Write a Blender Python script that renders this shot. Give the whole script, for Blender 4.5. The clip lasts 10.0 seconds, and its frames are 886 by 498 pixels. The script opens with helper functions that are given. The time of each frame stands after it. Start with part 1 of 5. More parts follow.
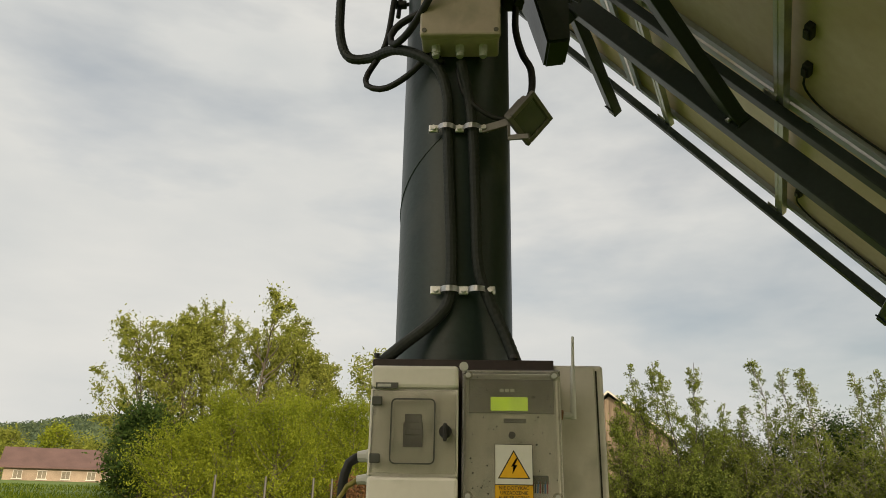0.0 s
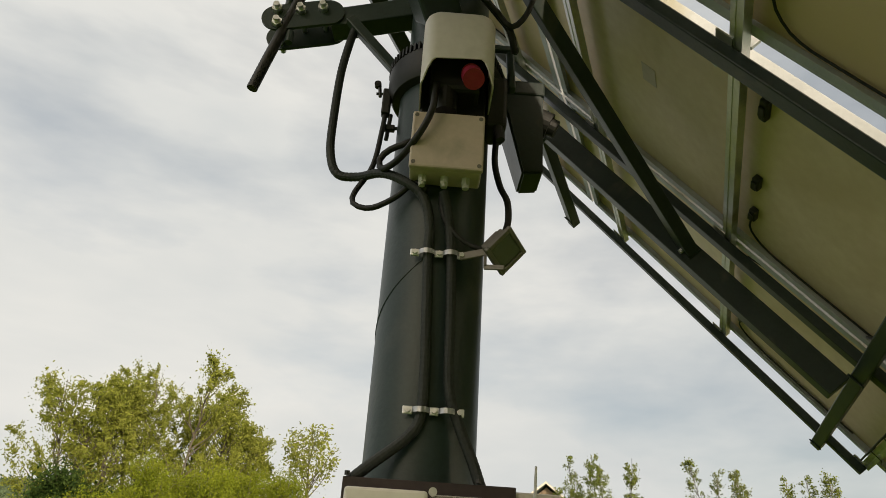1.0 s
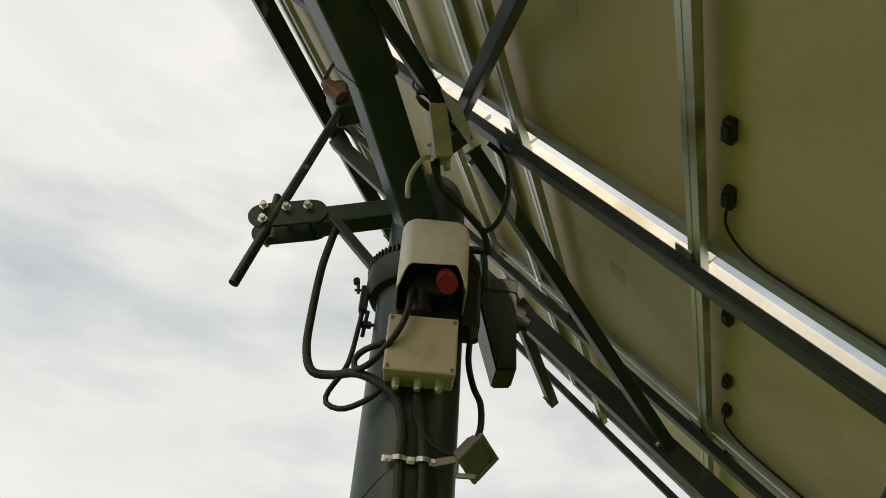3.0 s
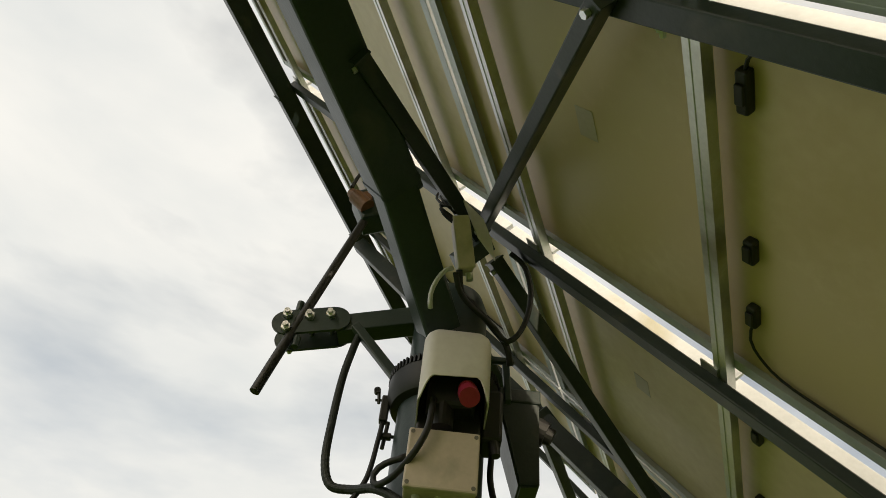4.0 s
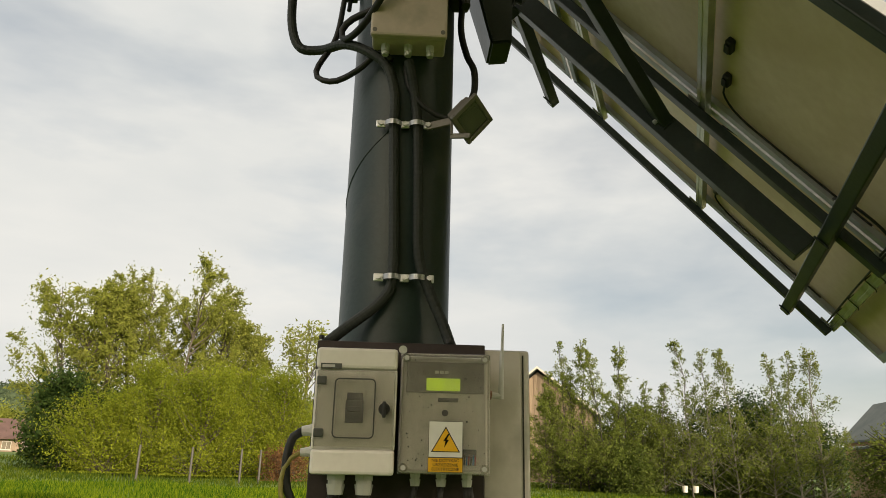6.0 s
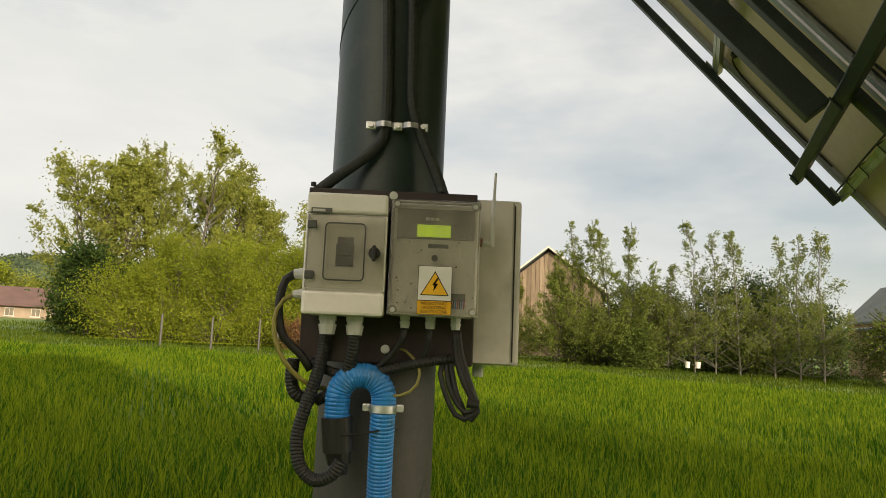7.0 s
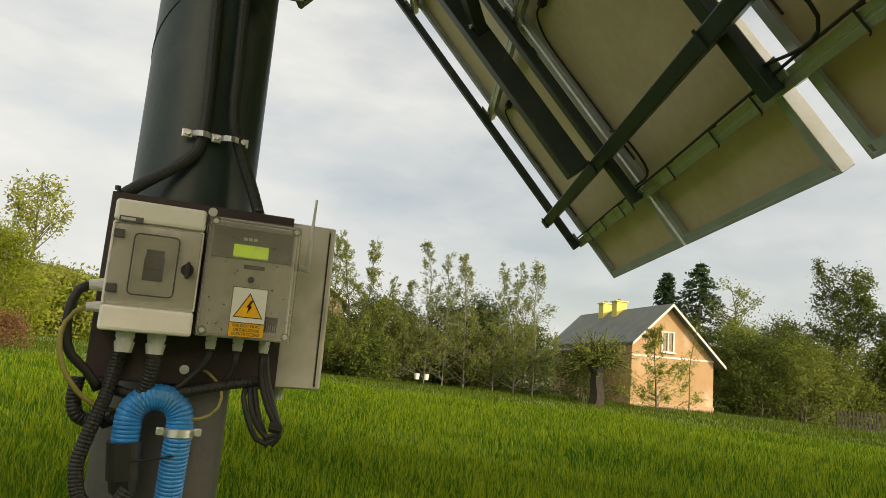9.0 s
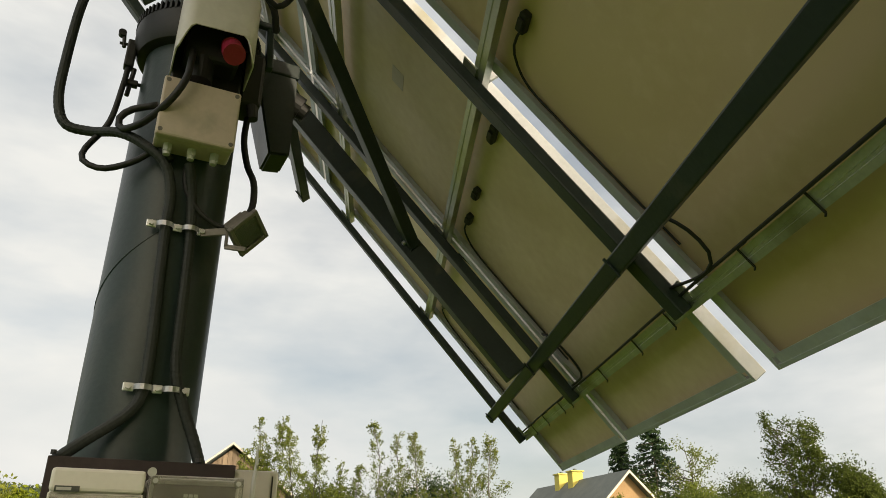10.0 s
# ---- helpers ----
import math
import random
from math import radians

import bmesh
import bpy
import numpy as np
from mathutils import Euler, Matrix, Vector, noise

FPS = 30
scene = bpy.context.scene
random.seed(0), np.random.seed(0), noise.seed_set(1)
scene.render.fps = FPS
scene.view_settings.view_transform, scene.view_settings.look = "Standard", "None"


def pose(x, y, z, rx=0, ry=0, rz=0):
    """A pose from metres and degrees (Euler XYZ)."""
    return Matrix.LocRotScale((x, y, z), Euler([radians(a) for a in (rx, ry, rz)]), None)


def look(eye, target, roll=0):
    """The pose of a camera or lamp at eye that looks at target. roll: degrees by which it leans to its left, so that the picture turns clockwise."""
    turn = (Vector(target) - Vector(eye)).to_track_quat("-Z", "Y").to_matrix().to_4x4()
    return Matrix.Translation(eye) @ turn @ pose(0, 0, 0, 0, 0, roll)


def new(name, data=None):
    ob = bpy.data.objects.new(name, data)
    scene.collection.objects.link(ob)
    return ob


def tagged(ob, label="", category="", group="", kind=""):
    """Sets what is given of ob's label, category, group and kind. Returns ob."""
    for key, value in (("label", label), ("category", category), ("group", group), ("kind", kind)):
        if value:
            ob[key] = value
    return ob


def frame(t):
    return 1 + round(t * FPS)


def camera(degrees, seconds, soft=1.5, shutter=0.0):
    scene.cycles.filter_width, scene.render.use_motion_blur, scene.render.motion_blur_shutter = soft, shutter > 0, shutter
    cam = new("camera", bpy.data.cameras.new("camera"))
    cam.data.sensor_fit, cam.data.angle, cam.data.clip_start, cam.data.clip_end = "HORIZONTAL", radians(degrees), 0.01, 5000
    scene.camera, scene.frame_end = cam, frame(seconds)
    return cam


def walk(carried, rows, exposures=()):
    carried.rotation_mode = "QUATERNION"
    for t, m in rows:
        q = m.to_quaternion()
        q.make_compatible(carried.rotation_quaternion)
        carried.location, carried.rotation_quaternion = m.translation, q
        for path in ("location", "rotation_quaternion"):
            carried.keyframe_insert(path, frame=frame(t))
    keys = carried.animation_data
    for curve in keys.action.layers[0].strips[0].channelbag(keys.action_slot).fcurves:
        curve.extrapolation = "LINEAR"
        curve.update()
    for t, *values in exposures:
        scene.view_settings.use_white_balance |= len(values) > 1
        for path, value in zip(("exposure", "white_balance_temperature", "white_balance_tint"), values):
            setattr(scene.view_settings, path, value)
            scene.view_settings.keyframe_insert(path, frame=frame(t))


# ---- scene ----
CAM = camera(63.72, 10.0, 0.7)
PATH = [
    (0, (0.0446, 0.1771, 1.4672), (-0.0442, 2.0630, 2.1272), 1.08),
    (0.5, (-0.0198, 0.1025, 1.5020), (0.1191, 1.9533, 2.2472), 1.19),
    (1, (-0.0192, 0.0559, 1.5238), (0.0256, 1.8586, 2.3888), 3.74),
    (1.5, (-0.0291, 0.0180, 1.5494), (-0.0192, 1.7482, 2.5525), 6.21),
    (2, (-0.0206, -0.0162, 1.5582), (-0.0172, 1.6900, 2.6018), 5.98),
    (2.5, (-0.0174, -0.0227, 1.5800), (0.0230, 1.6050, 2.7415), 4.76),
    (2.7, (-0.0121, -0.0251, 1.5884), (0.0465, 1.5677, 2.7965), 4.20),
    (3.8, (-0.0064, -0.0602, 1.6260), (0.0165, 1.4211, 2.9695), 5.26),
    (4, (-0.0157, -0.0679, 1.6235), (-0.0462, 1.3262, 3.0572), 7.03),
    (4.5, (-0.0310, -0.0728, 1.6078), (-0.0348, 1.3061, 3.0565), 6.77),
    (5, (-0.0163, -0.0357, 1.5696), (0.0735, 1.5958, 2.7230), 4.12),
    (5.5, (0.0075, 0.0132, 1.5247), (0.1372, 1.8255, 2.3606), 2.87),
    (5.7, (0.0176, 0.0379, 1.4983), (0.1350, 1.8979, 2.2239), 2.12),
    (6.8, (0.0736, 0.0912, 1.4192), (0.1272, 2.0602, 1.7656), 1.05),
    (7, (0.0811, 0.0938, 1.4089), (0.1458, 2.0751, 1.6744), 2.30),
    (7.5, (0.0902, 0.0951, 1.3899), (0.0802, 2.0938, 1.4593), 4.26),
    (8, (0.0749, 0.0863, 1.3997), (0.1521, 2.0796, 1.5430), 4.28),
    (8.5, (-0.0511, 0.0919, 1.4100), (0.3963, 2.0327, 1.5923), 2.47),
    (9, (-0.0706, 0.0733, 1.4382), (0.6799, 1.8978, 1.7664), 4.68),
    (9.5, (-0.0578, 0.0311, 1.4796), (0.8104, 1.7688, 1.9555), 1.89),
    (10, (-0.1066, -0.0235, 1.5438), (0.7119, 1.6185, 2.3400), 0.09),
]

walk(CAM, [(t, look(eye, target, roll)) for t, eye, target, roll in PATH],
     [(0.0, -0.12), (1.0, -0.02), (2.5, 0.10), (4.5, 0.18), (5.5, 0.06), (7.0, 0.10), (7.5, 0.27), (8.5, 0.17), (9.5, 0.10), (10.0, 0.16)])

# ---------------- light ----------------
SUN_EL, SUN_AZ = 13.0, 152.0          # degrees; azimuth clockwise from +y
sun_way = Vector((math.sin(radians(SUN_AZ)) * math.cos(radians(SUN_EL)),
                  math.cos(radians(SUN_AZ)) * math.cos(radians(SUN_EL)), math.sin(radians(SUN_EL))))
sun = new("sun", bpy.data.lights.new("sun", "SUN"))
sun.data.energy, sun.data.angle, sun.data.color = 5.0, radians(1.5), (1.0, 0.85, 0.62)
sun.matrix_world = look(sun_way * 50, (0, 0, 0))

world = bpy.data.worlds.new("sky")
scene.world = world
world.use_nodes = True
wt = world.node_tree
wt.nodes.clear()


def wnode(kind, **kw):
    n = wt.nodes.new(kind)
    for k, v in kw.items():
        n.inputs[k].default_value = v
    return n


sky = wt.nodes.new("ShaderNodeTexSky")
sky.sky_type, sky.sun_disc = "NISHITA", False
sky.sun_elevation, sky.sun_rotation = radians(SUN_EL), radians(SUN_AZ)
sky_dim = wnode("ShaderNodeMix")
sky_dim.data_type, sky_dim.blend_type = "RGBA", "MULTIPLY"
sky_dim.inputs["Factor"].default_value = 1.0
sky_dim.inputs["B"].default_value = (0.10, 0.10, 0.10, 1)
wt.links.new(sky.outputs[0], sky_dim.inputs["A"])
coord = wt.nodes.new("ShaderNodeTexCoord")
squash = wt.nodes.new("ShaderNodeMapping")
squash.inputs["Scale"].default_value = (1.0, 1.0, 2.6)
squash.inputs["Location"].default_value = (0.35, 0.1, 0.2)
wt.links.new(coord.outputs["Generated"], squash.inputs["Vector"])
cover = wnode("ShaderNodeTexNoise", Scale=1.6, Detail=6.0, Roughness=0.52, Distortion=0.1)
wt.links.new(squash.outputs[0], cover.inputs["Vector"])
cover_ramp = wt.nodes.new("ShaderNodeValToRGB")
cover_ramp.color_ramp.elements[0].position, cover_ramp.color_ramp.elements[0].color = 0.34, (0.48, 0.48, 0.48, 1)
cover_ramp.color_ramp.elements[1].position, cover_ramp.color_ramp.elements[1].color = 0.52, (1, 1, 1, 1)
wt.links.new(cover.outputs[0], cover_ramp.inputs[0])
billow = wnode("ShaderNodeTexNoise", Scale=2.2, Detail=6.0, Roughness=0.52, Distortion=0.15)
wt.links.new(squash.outputs[0], billow.inputs["Vector"])
cloud = wt.nodes.new("ShaderNodeValToRGB")
cloud.color_ramp.elements[0].position, cloud.color_ramp.elements[0].color = 0.32, (0.645, 0.665, 0.655, 1)
cloud.color_ramp.elements[1].position, cloud.color_ramp.elements[1].color = 0.70, (0.85, 0.83, 0.775, 1)
wt.links.new(billow.outputs[0], cloud.inputs[0])
# the cloud layer is far brighter round the sun
facing = wt.nodes.new("ShaderNodeVectorMath")
facing.operation = "DOT_PRODUCT"
facing.inputs[1].default_value = sun_way
wt.links.new(coord.outputs["Generated"], facing.inputs[0])
near_sun = wnode("ShaderNodeMapRange")
near_sun.interpolation_type = "SMOOTHSTEP"
near_sun.inputs["From Min"].default_value, near_sun.inputs["From Max"].default_value = -0.1, 1.0
near_sun.inputs["To Min"].default_value, near_sun.inputs["To Max"].default_value = 0.0, 1.0
wt.links.new(facing.outputs["Value"], near_sun.inputs["Value"])
warmth = wt.nodes.new("ShaderNodeMix")
warmth.data_type = "RGBA"
warmth.inputs["A"].default_value, warmth.inputs["B"].default_value = (1, 1, 1, 1), (5.1, 4.25, 3.1, 1)
wt.links.new(near_sun.outputs[0], warmth.inputs["Factor"])
glow = wt.nodes.new("ShaderNodeVectorMath")
glow.operation = "MULTIPLY"
wt.links.new(cloud.outputs[0], glow.inputs[0])
wt.links.new(warmth.outputs["Result"], glow.inputs[1])
sky_mix = wt.nodes.new("ShaderNodeMix")
sky_mix.data_type = "RGBA"
wt.links.new(cover_ramp.outputs[0], sky_mix.inputs["Factor"])
wt.links.new(sky_dim.outputs["Result"], sky_mix.inputs["A"])
wt.links.new(glow.outputs[0], sky_mix.inputs["B"])
back = wnode("ShaderNodeBackground", Strength=1.0)
wt.links.new(sky_mix.outputs["Result"], back.inputs["Color"])
wout = wt.nodes.new("ShaderNodeOutputWorld")
wt.links.new(back.outputs[0], wout.inputs[0])

# ---------------- materials ----------------


def mat(name, low, high, rough=0.6, metal=0.0, scale=8.0, bump=0.0, fine=60.0, mid=(0.35, 0.7), per_object=0.0,
        per_island=0.0, stretch=(1, 1, 1), rough_var=0.0, dirt=None, dirt_scale=3.0, dirt_cut=(0.55, 0.75), coat=0.0):
    """A procedural surface: two noises between two colours, stains, small relief, per-piece variation."""
    m = bpy.data.materials.new(name)
    m.use_nodes = True
    nt = m.node_tree
    bsdf = nt.nodes["Principled BSDF"]
    bsdf.inputs["Roughness"].default_value, bsdf.inputs["Metallic"].default_value = rough, metal
    bsdf.inputs["Coat Weight"].default_value = coat
    tc = nt.nodes.new("ShaderNodeTexCoord")
    mp = nt.nodes.new("ShaderNodeMapping")
    mp.inputs["Scale"].default_value = stretch
    nt.links.new(tc.outputs["Object"], mp.inputs[0])
    big = nt.nodes.new("ShaderNodeTexNoise")
    big.inputs["Scale"].default_value, big.inputs["Detail"].default_value = scale, 5
    small = nt.nodes.new("ShaderNodeTexNoise")
    small.inputs["Scale"].default_value, small.inputs["Detail"].default_value = fine, 3
    for nz in (big, small):
        nt.links.new(mp.outputs[0], nz.inputs["Vector"])
    mean = nt.nodes.new("ShaderNodeMath")
    mean.operation = "MULTIPLY_ADD"
    mean.inputs[1].default_value, mean.inputs[2].default_value = 0.35, 0.0
    nt.links.new(small.outputs[0], mean.inputs[0])
    add = nt.nodes.new("ShaderNodeMath")
    add.operation = "MULTIPLY_ADD"
    add.inputs[1].default_value = 0.65
    nt.links.new(big.outputs[0], add.inputs[0])
    nt.links.new(mean.outputs[0], add.inputs[2])
    value = add.outputs[0]
    for amount, kind, sock in ((per_object, "ShaderNodeObjectInfo", "Random"), (per_island, "ShaderNodeNewGeometry", "Random Per Island")):
        if amount:
            info = nt.nodes.new(kind)
            shift = nt.nodes.new("ShaderNodeMath")
            shift.operation = "MULTIPLY_ADD"
            shift.inputs[1].default_value = amount
            nt.links.new(info.outputs[sock], shift.inputs[0])
            nt.links.new(value, shift.inputs[2])
            less = nt.nodes.new("ShaderNodeMath")
            less.operation = "SUBTRACT"
            less.inputs[1].default_value = amount / 2
            nt.links.new(shift.outputs[0], less.inputs[0])
            value = less.outputs[0]
    ramp = nt.nodes.new("ShaderNodeValToRGB")
    ramp.color_ramp.elements[0].position, ramp.color_ramp.elements[0].color = mid[0], (*low, 1)
    ramp.color_ramp.elements[1].position, ramp.color_ramp.elements[1].color = mid[1], (*high, 1)
    nt.links.new(value, ramp.inputs[0])
    colour = ramp.outputs[0]
    if dirt:
        dn = nt.nodes.new("ShaderNodeTexNoise")
        dn.inputs["Scale"].default_value, dn.inputs["Detail"].default_value, dn.inputs["Distortion"].default_value = dirt_scale, 6, 0.4
        nt.links.new(mp.outputs[0], dn.inputs["Vector"])
        dr = nt.nodes.new("ShaderNodeMapRange")
        dr.inputs["From Min"].default_value, dr.inputs["From Max"].default_value = dirt_cut
        nt.links.new(dn.outputs[0], dr.inputs["Value"])
        dm = nt.nodes.new("ShaderNodeMix")
        dm.data_type = "RGBA"
        dm.inputs["B"].default_value = (*dirt, 1)
        nt.links.new(dr.outputs[0], dm.inputs["Factor"])
        nt.links.new(colour, dm.inputs["A"])
        colour = dm.outputs["Result"]
    nt.links.new(colour, bsdf.inputs["Base Color"])
    if rough_var:
        rr = nt.nodes.new("ShaderNodeMapRange")
        rr.inputs["To Min"].default_value, rr.inputs["To Max"].default_value = max(0.03, rough - rough_var), min(1, rough + rough_var)
        nt.links.new(big.outputs[0], rr.inputs["Value"])
        nt.links.new(rr.outputs[0], bsdf.inputs["Roughness"])
    if bump:
        bp = nt.nodes.new("ShaderNodeBump")
        bp.inputs["Strength"].default_value, bp.inputs["Distance"].default_value = bump, 0.01
        nt.links.new(small.outputs[0], bp.inputs["Height"])
        nt.links.new(bp.outputs[0], bsdf.inputs["Normal"])
    return m


def leafy(name, low, high, gloss=0.7, through_light=0.35, spread=0.5):
    """Leaves and blades: diffuse with light passing through, varied leaf by leaf."""
    m = mat(name, low, high, rough=gloss, scale=0.35, fine=3.0, per_island=spread, mid=(0.3, 0.75))
    nt = m.node_tree
    bsdf = nt.nodes["Principled BSDF"]
    bsdf.inputs["Specular IOR Level"].default_value = 0.10
    colour = bsdf.inputs["Base Color"].links[0].from_socket
    tl = nt.nodes.new("ShaderNodeBsdfTranslucent")
    nt.links.new(colour, tl.inputs[0])
    mx = nt.nodes.new("ShaderNodeMixShader")
    mx.inputs[0].default_value = through_light
    nt.links.new(bsdf.outputs[0], mx.inputs[1])
    nt.links.new(tl.outputs[0], mx.inputs[2])
    nt.links.new(mx.outputs[0], nt.nodes["Material Output"].inputs[0])
    return m


def glassy(name, tint=(1, 1, 1), rough=0.05, haze=0.3, streak=(1, 1, 1)):
    """Thin clear plastic or glass: see-through, with real gloss and patches of film and dried water."""
    m = bpy.data.materials.new(name)
    m.use_nodes = True
    nt = m.node_tree
    nt.nodes.remove(nt.nodes["Principled BSDF"])
    clear = nt.nodes.new("ShaderNodeBsdfTransparent")
    clear.inputs[0].default_value = (*tint, 1)
    film = nt.nodes.new("ShaderNodeBsdfDiffuse")
    film.inputs[0].default_value = (0.72, 0.69, 0.62, 1)
    tcn = nt.nodes.new("ShaderNodeTexCoord")
    mpn = nt.nodes.new("ShaderNodeMapping")
    mpn.inputs["Scale"].default_value = streak
    nt.links.new(tcn.outputs["Object"], mpn.inputs[0])
    nz = nt.nodes.new("ShaderNodeTexNoise")
    nz.inputs["Scale"].default_value, nz.inputs["Detail"].default_value, nz.inputs["Distortion"].default_value = 22, 7, 0.5
    nt.links.new(mpn.outputs[0], nz.inputs["Vector"])
    rg = nt.nodes.new("ShaderNodeMapRange")
    rg.inputs["From Min"].default_value, rg.inputs["From Max"].default_value = 0.46, 0.66
    rg.inputs["To Min"].default_value, rg.inputs["To Max"].default_value = 0.08, haze
    nt.links.new(nz.outputs[0], rg.inputs["Value"])
    m1 = nt.nodes.new("ShaderNodeMixShader")
    nt.links.new(rg.outputs[0], m1.inputs[0])
    nt.links.new(clear.outputs[0], m1.inputs[1])
    nt.links.new(film.outputs[0], m1.inputs[2])
    gloss = nt.nodes.new("ShaderNodeBsdfGlossy")
    gloss.inputs["Roughness"].default_value = rough
    fr = nt.nodes.new("ShaderNodeFresnel")
    fr.inputs["IOR"].default_value = 1.5
    m2 = nt.nodes.new("ShaderNodeMixShader")
    nt.links.new(fr.outputs[0], m2.inputs[0])
    nt.links.new(m1.outputs[0], m2.inputs[1])
    nt.links.new(gloss.outputs[0], m2.inputs[2])
    nt.links.new(m2.outputs[0], nt.nodes["Material Output"].inputs[0])
    return m


PAINT = mat("dark_green_paint", (0.016, 0.030, 0.029), (0.030, 0.050, 0.048), rough=0.42, scale=5, fine=90, bump=0.06, rough_var=0.12, dirt=(0.075, 0.08, 0.07), dirt_scale=4.0, dirt_cut=(0.58, 0.8))
BEAM = mat("dark_green_beam_paint", (0.012, 0.021, 0.020), (0.025, 0.037, 0.035), rough=0.4, scale=6, fine=80, bump=0.05, rough_var=0.12, dirt=(0.09, 0.08, 0.06), dirt_scale=7.0, dirt_cut=(0.62, 0.85))
RUST = mat("brown_plate_paint", (0.020, 0.012, 0.012), (0.040, 0.026, 0.024), rough=0.55, scale=7, fine=70, bump=0.1)
ALU = mat("aluminium", (0.55, 0.55, 0.54), (0.72, 0.72, 0.70), rough=0.38, metal=0.85, scale=12, fine=120, rough_var=0.12, dirt=(0.30, 0.27, 0.18), dirt_scale=5.0)
FRAME = mat("module_frame_aluminium", (0.46, 0.48, 0.51), (0.56, 0.58, 0.61), rough=0.5, metal=0.35, scale=10, fine=100, dirt=(0.36, 0.33, 0.22), dirt_scale=4.0)
ZINC = mat("bright_zinc", (0.72, 0.73, 0.75), (0.86, 0.86, 0.87), rough=0.42, metal=1.0, scale=40, fine=200, rough_var=0.1)
SHEET = mat("module_backsheet", (0.66, 0.50, 0.31), (0.80, 0.65, 0.46), rough=0.42, scale=1.6, fine=30, rough_var=0.08, dirt=(0.50, 0.36, 0.16), dirt_scale=1.3, dirt_cut=(0.5, 0.85), per_object=0.35)
CELLS = mat("solar_cells", (0.008, 0.010, 0.025), (0.016, 0.020, 0.045), rough=0.12, scale=6, fine=40)
RUBBER = mat("black_rubber", (0.008, 0.008, 0.008), (0.016, 0.016, 0.016), rough=0.58, scale=15, fine=120, bump=0.08, rough_var=0.12)
CONDUIT = mat("dull_black_conduit", (0.010, 0.014, 0.013), (0.019, 0.024, 0.022), rough=0.62, scale=15, fine=120, bump=0.08, dirt=(0.034, 0.038, 0.034), dirt_scale=6.0)
BLACK = mat("black_plastic", (0.009, 0.009, 0.009), (0.019, 0.018, 0.018), rough=0.5, scale=15, fine=90)
GREYBOX = mat("light_grey_plastic", (0.76, 0.725, 0.685), (0.84, 0.805, 0.765), rough=0.38, scale=6, fine=80, rough_var=0.1, dirt=(0.42, 0.40, 0.33), dirt_scale=9.0, dirt_cut=(0.58, 0.95))
BEIGE = mat("beige_plastic", (0.52, 0.43, 0.36), (0.62, 0.52, 0.45), rough=0.45, scale=6, fine=80, dirt=(0.34, 0.31, 0.24), dirt_scale=6.0)
COVER = mat("white_plastic_cover", (0.68, 0.63, 0.60), (0.80, 0.75, 0.72), rough=0.45, scale=5, fine=60, dirt=(0.45, 0.42, 0.36), dirt_scale=7.0, dirt_cut=(0.6, 0.9))
CABGREY = mat("grey_steel_cabinet", (0.53, 0.495, 0.455), (0.62, 0.585, 0.545), rough=0.45, scale=5, fine=70, dirt=(0.33, 0.32, 0.28), dirt_scale=5.0)
GLAND = mat("grey_cable_gland", (0.48, 0.48, 0.46), (0.58, 0.58, 0.56), rough=0.4, scale=20, fine=90)
RED = mat("red_plastic", (0.30, 0.012, 0.045), (0.40, 0.025, 0.065), rough=0.4, scale=20, fine=90)
BLUE = mat("blue_corrugated_plastic", (0.015, 0.16, 0.50), (0.03, 0.25, 0.66), rough=0.35, scale=14, fine=80, dirt=(0.05, 0.16, 0.30), dirt_scale=9.0)
CLEAR = glassy("clear_polycarbonate", (0.95, 0.95, 0.92), 0.05, 0.15, (1, 1, 0.6))
PANE = glassy("window_glass", (0.75, 0.8, 0.8), 0.02, 0.1)
INNER = mat("pale_grey_interior", (0.62, 0.60, 0.55), (0.78, 0.76, 0.71), rough=0.5, scale=9, fine=60, dirt=(0.34, 0.33, 0.30), dirt_scale=14.0, dirt_cut=(0.5, 0.8))
STEEL = mat("dull_steel_panel", (0.72, 0.69, 0.66), (0.86, 0.83, 0.80), rough=0.30, metal=0.15, scale=10, fine=160, rough_var=0.10, stretch=(1, 1, 0.3), dirt=(0.46, 0.44, 0.40), dirt_scale=16.0, dirt_cut=(0.55, 0.85))
PCB = mat("dark_faceplate", (0.05, 0.055, 0.05), (0.09, 0.09, 0.085), rough=0.4, scale=20, fine=100)
LCD = mat("green_display", (0.40, 0.52, 0.03), (0.50, 0.62, 0.05), rough=0.35, scale=20, fine=60)
lcd_bsdf = LCD.node_tree.nodes["Principled BSDF"]
lcd_bsdf.inputs["Emission Color"].default_value, lcd_bsdf.inputs["Emission Strength"].default_value = (0.45, 0.62, 0.02, 1), 0.55
WHITE = mat("white_sticker", (0.72, 0.71, 0.68), (0.80, 0.79, 0.76), rough=0.4, scale=20, fine=90)
YELLOW = mat("warning_yellow", (0.80, 0.42, 0.01), (0.88, 0.50, 0.02), rough=0.4, scale=20, fine=90)
INK = mat("black_ink", (0.015, 0.013, 0.01), (0.03, 0.025, 0.02), rough=0.5)
YGWIRE = mat("yellow_green_wire", (0.22, 0.19, 0.04), (0.30, 0.26, 0.07), rough=0.5, scale=30, fine=90)
LAMPGLASS = glassy("lamp_glass", (0.55, 0.54, 0.53), 0.08, 0.08)
LAMPGREY = mat("grey_cast_aluminium", (0.15, 0.135, 0.12), (0.22, 0.20, 0.18), rough=0.5, metal=0.2, scale=12, fine=90, bump=0.1)
COPPER = mat("brown_motor_paint", (0.14, 0.06, 0.03), (0.24, 0.11, 0.06), rough=0.5, scale=20, fine=90)

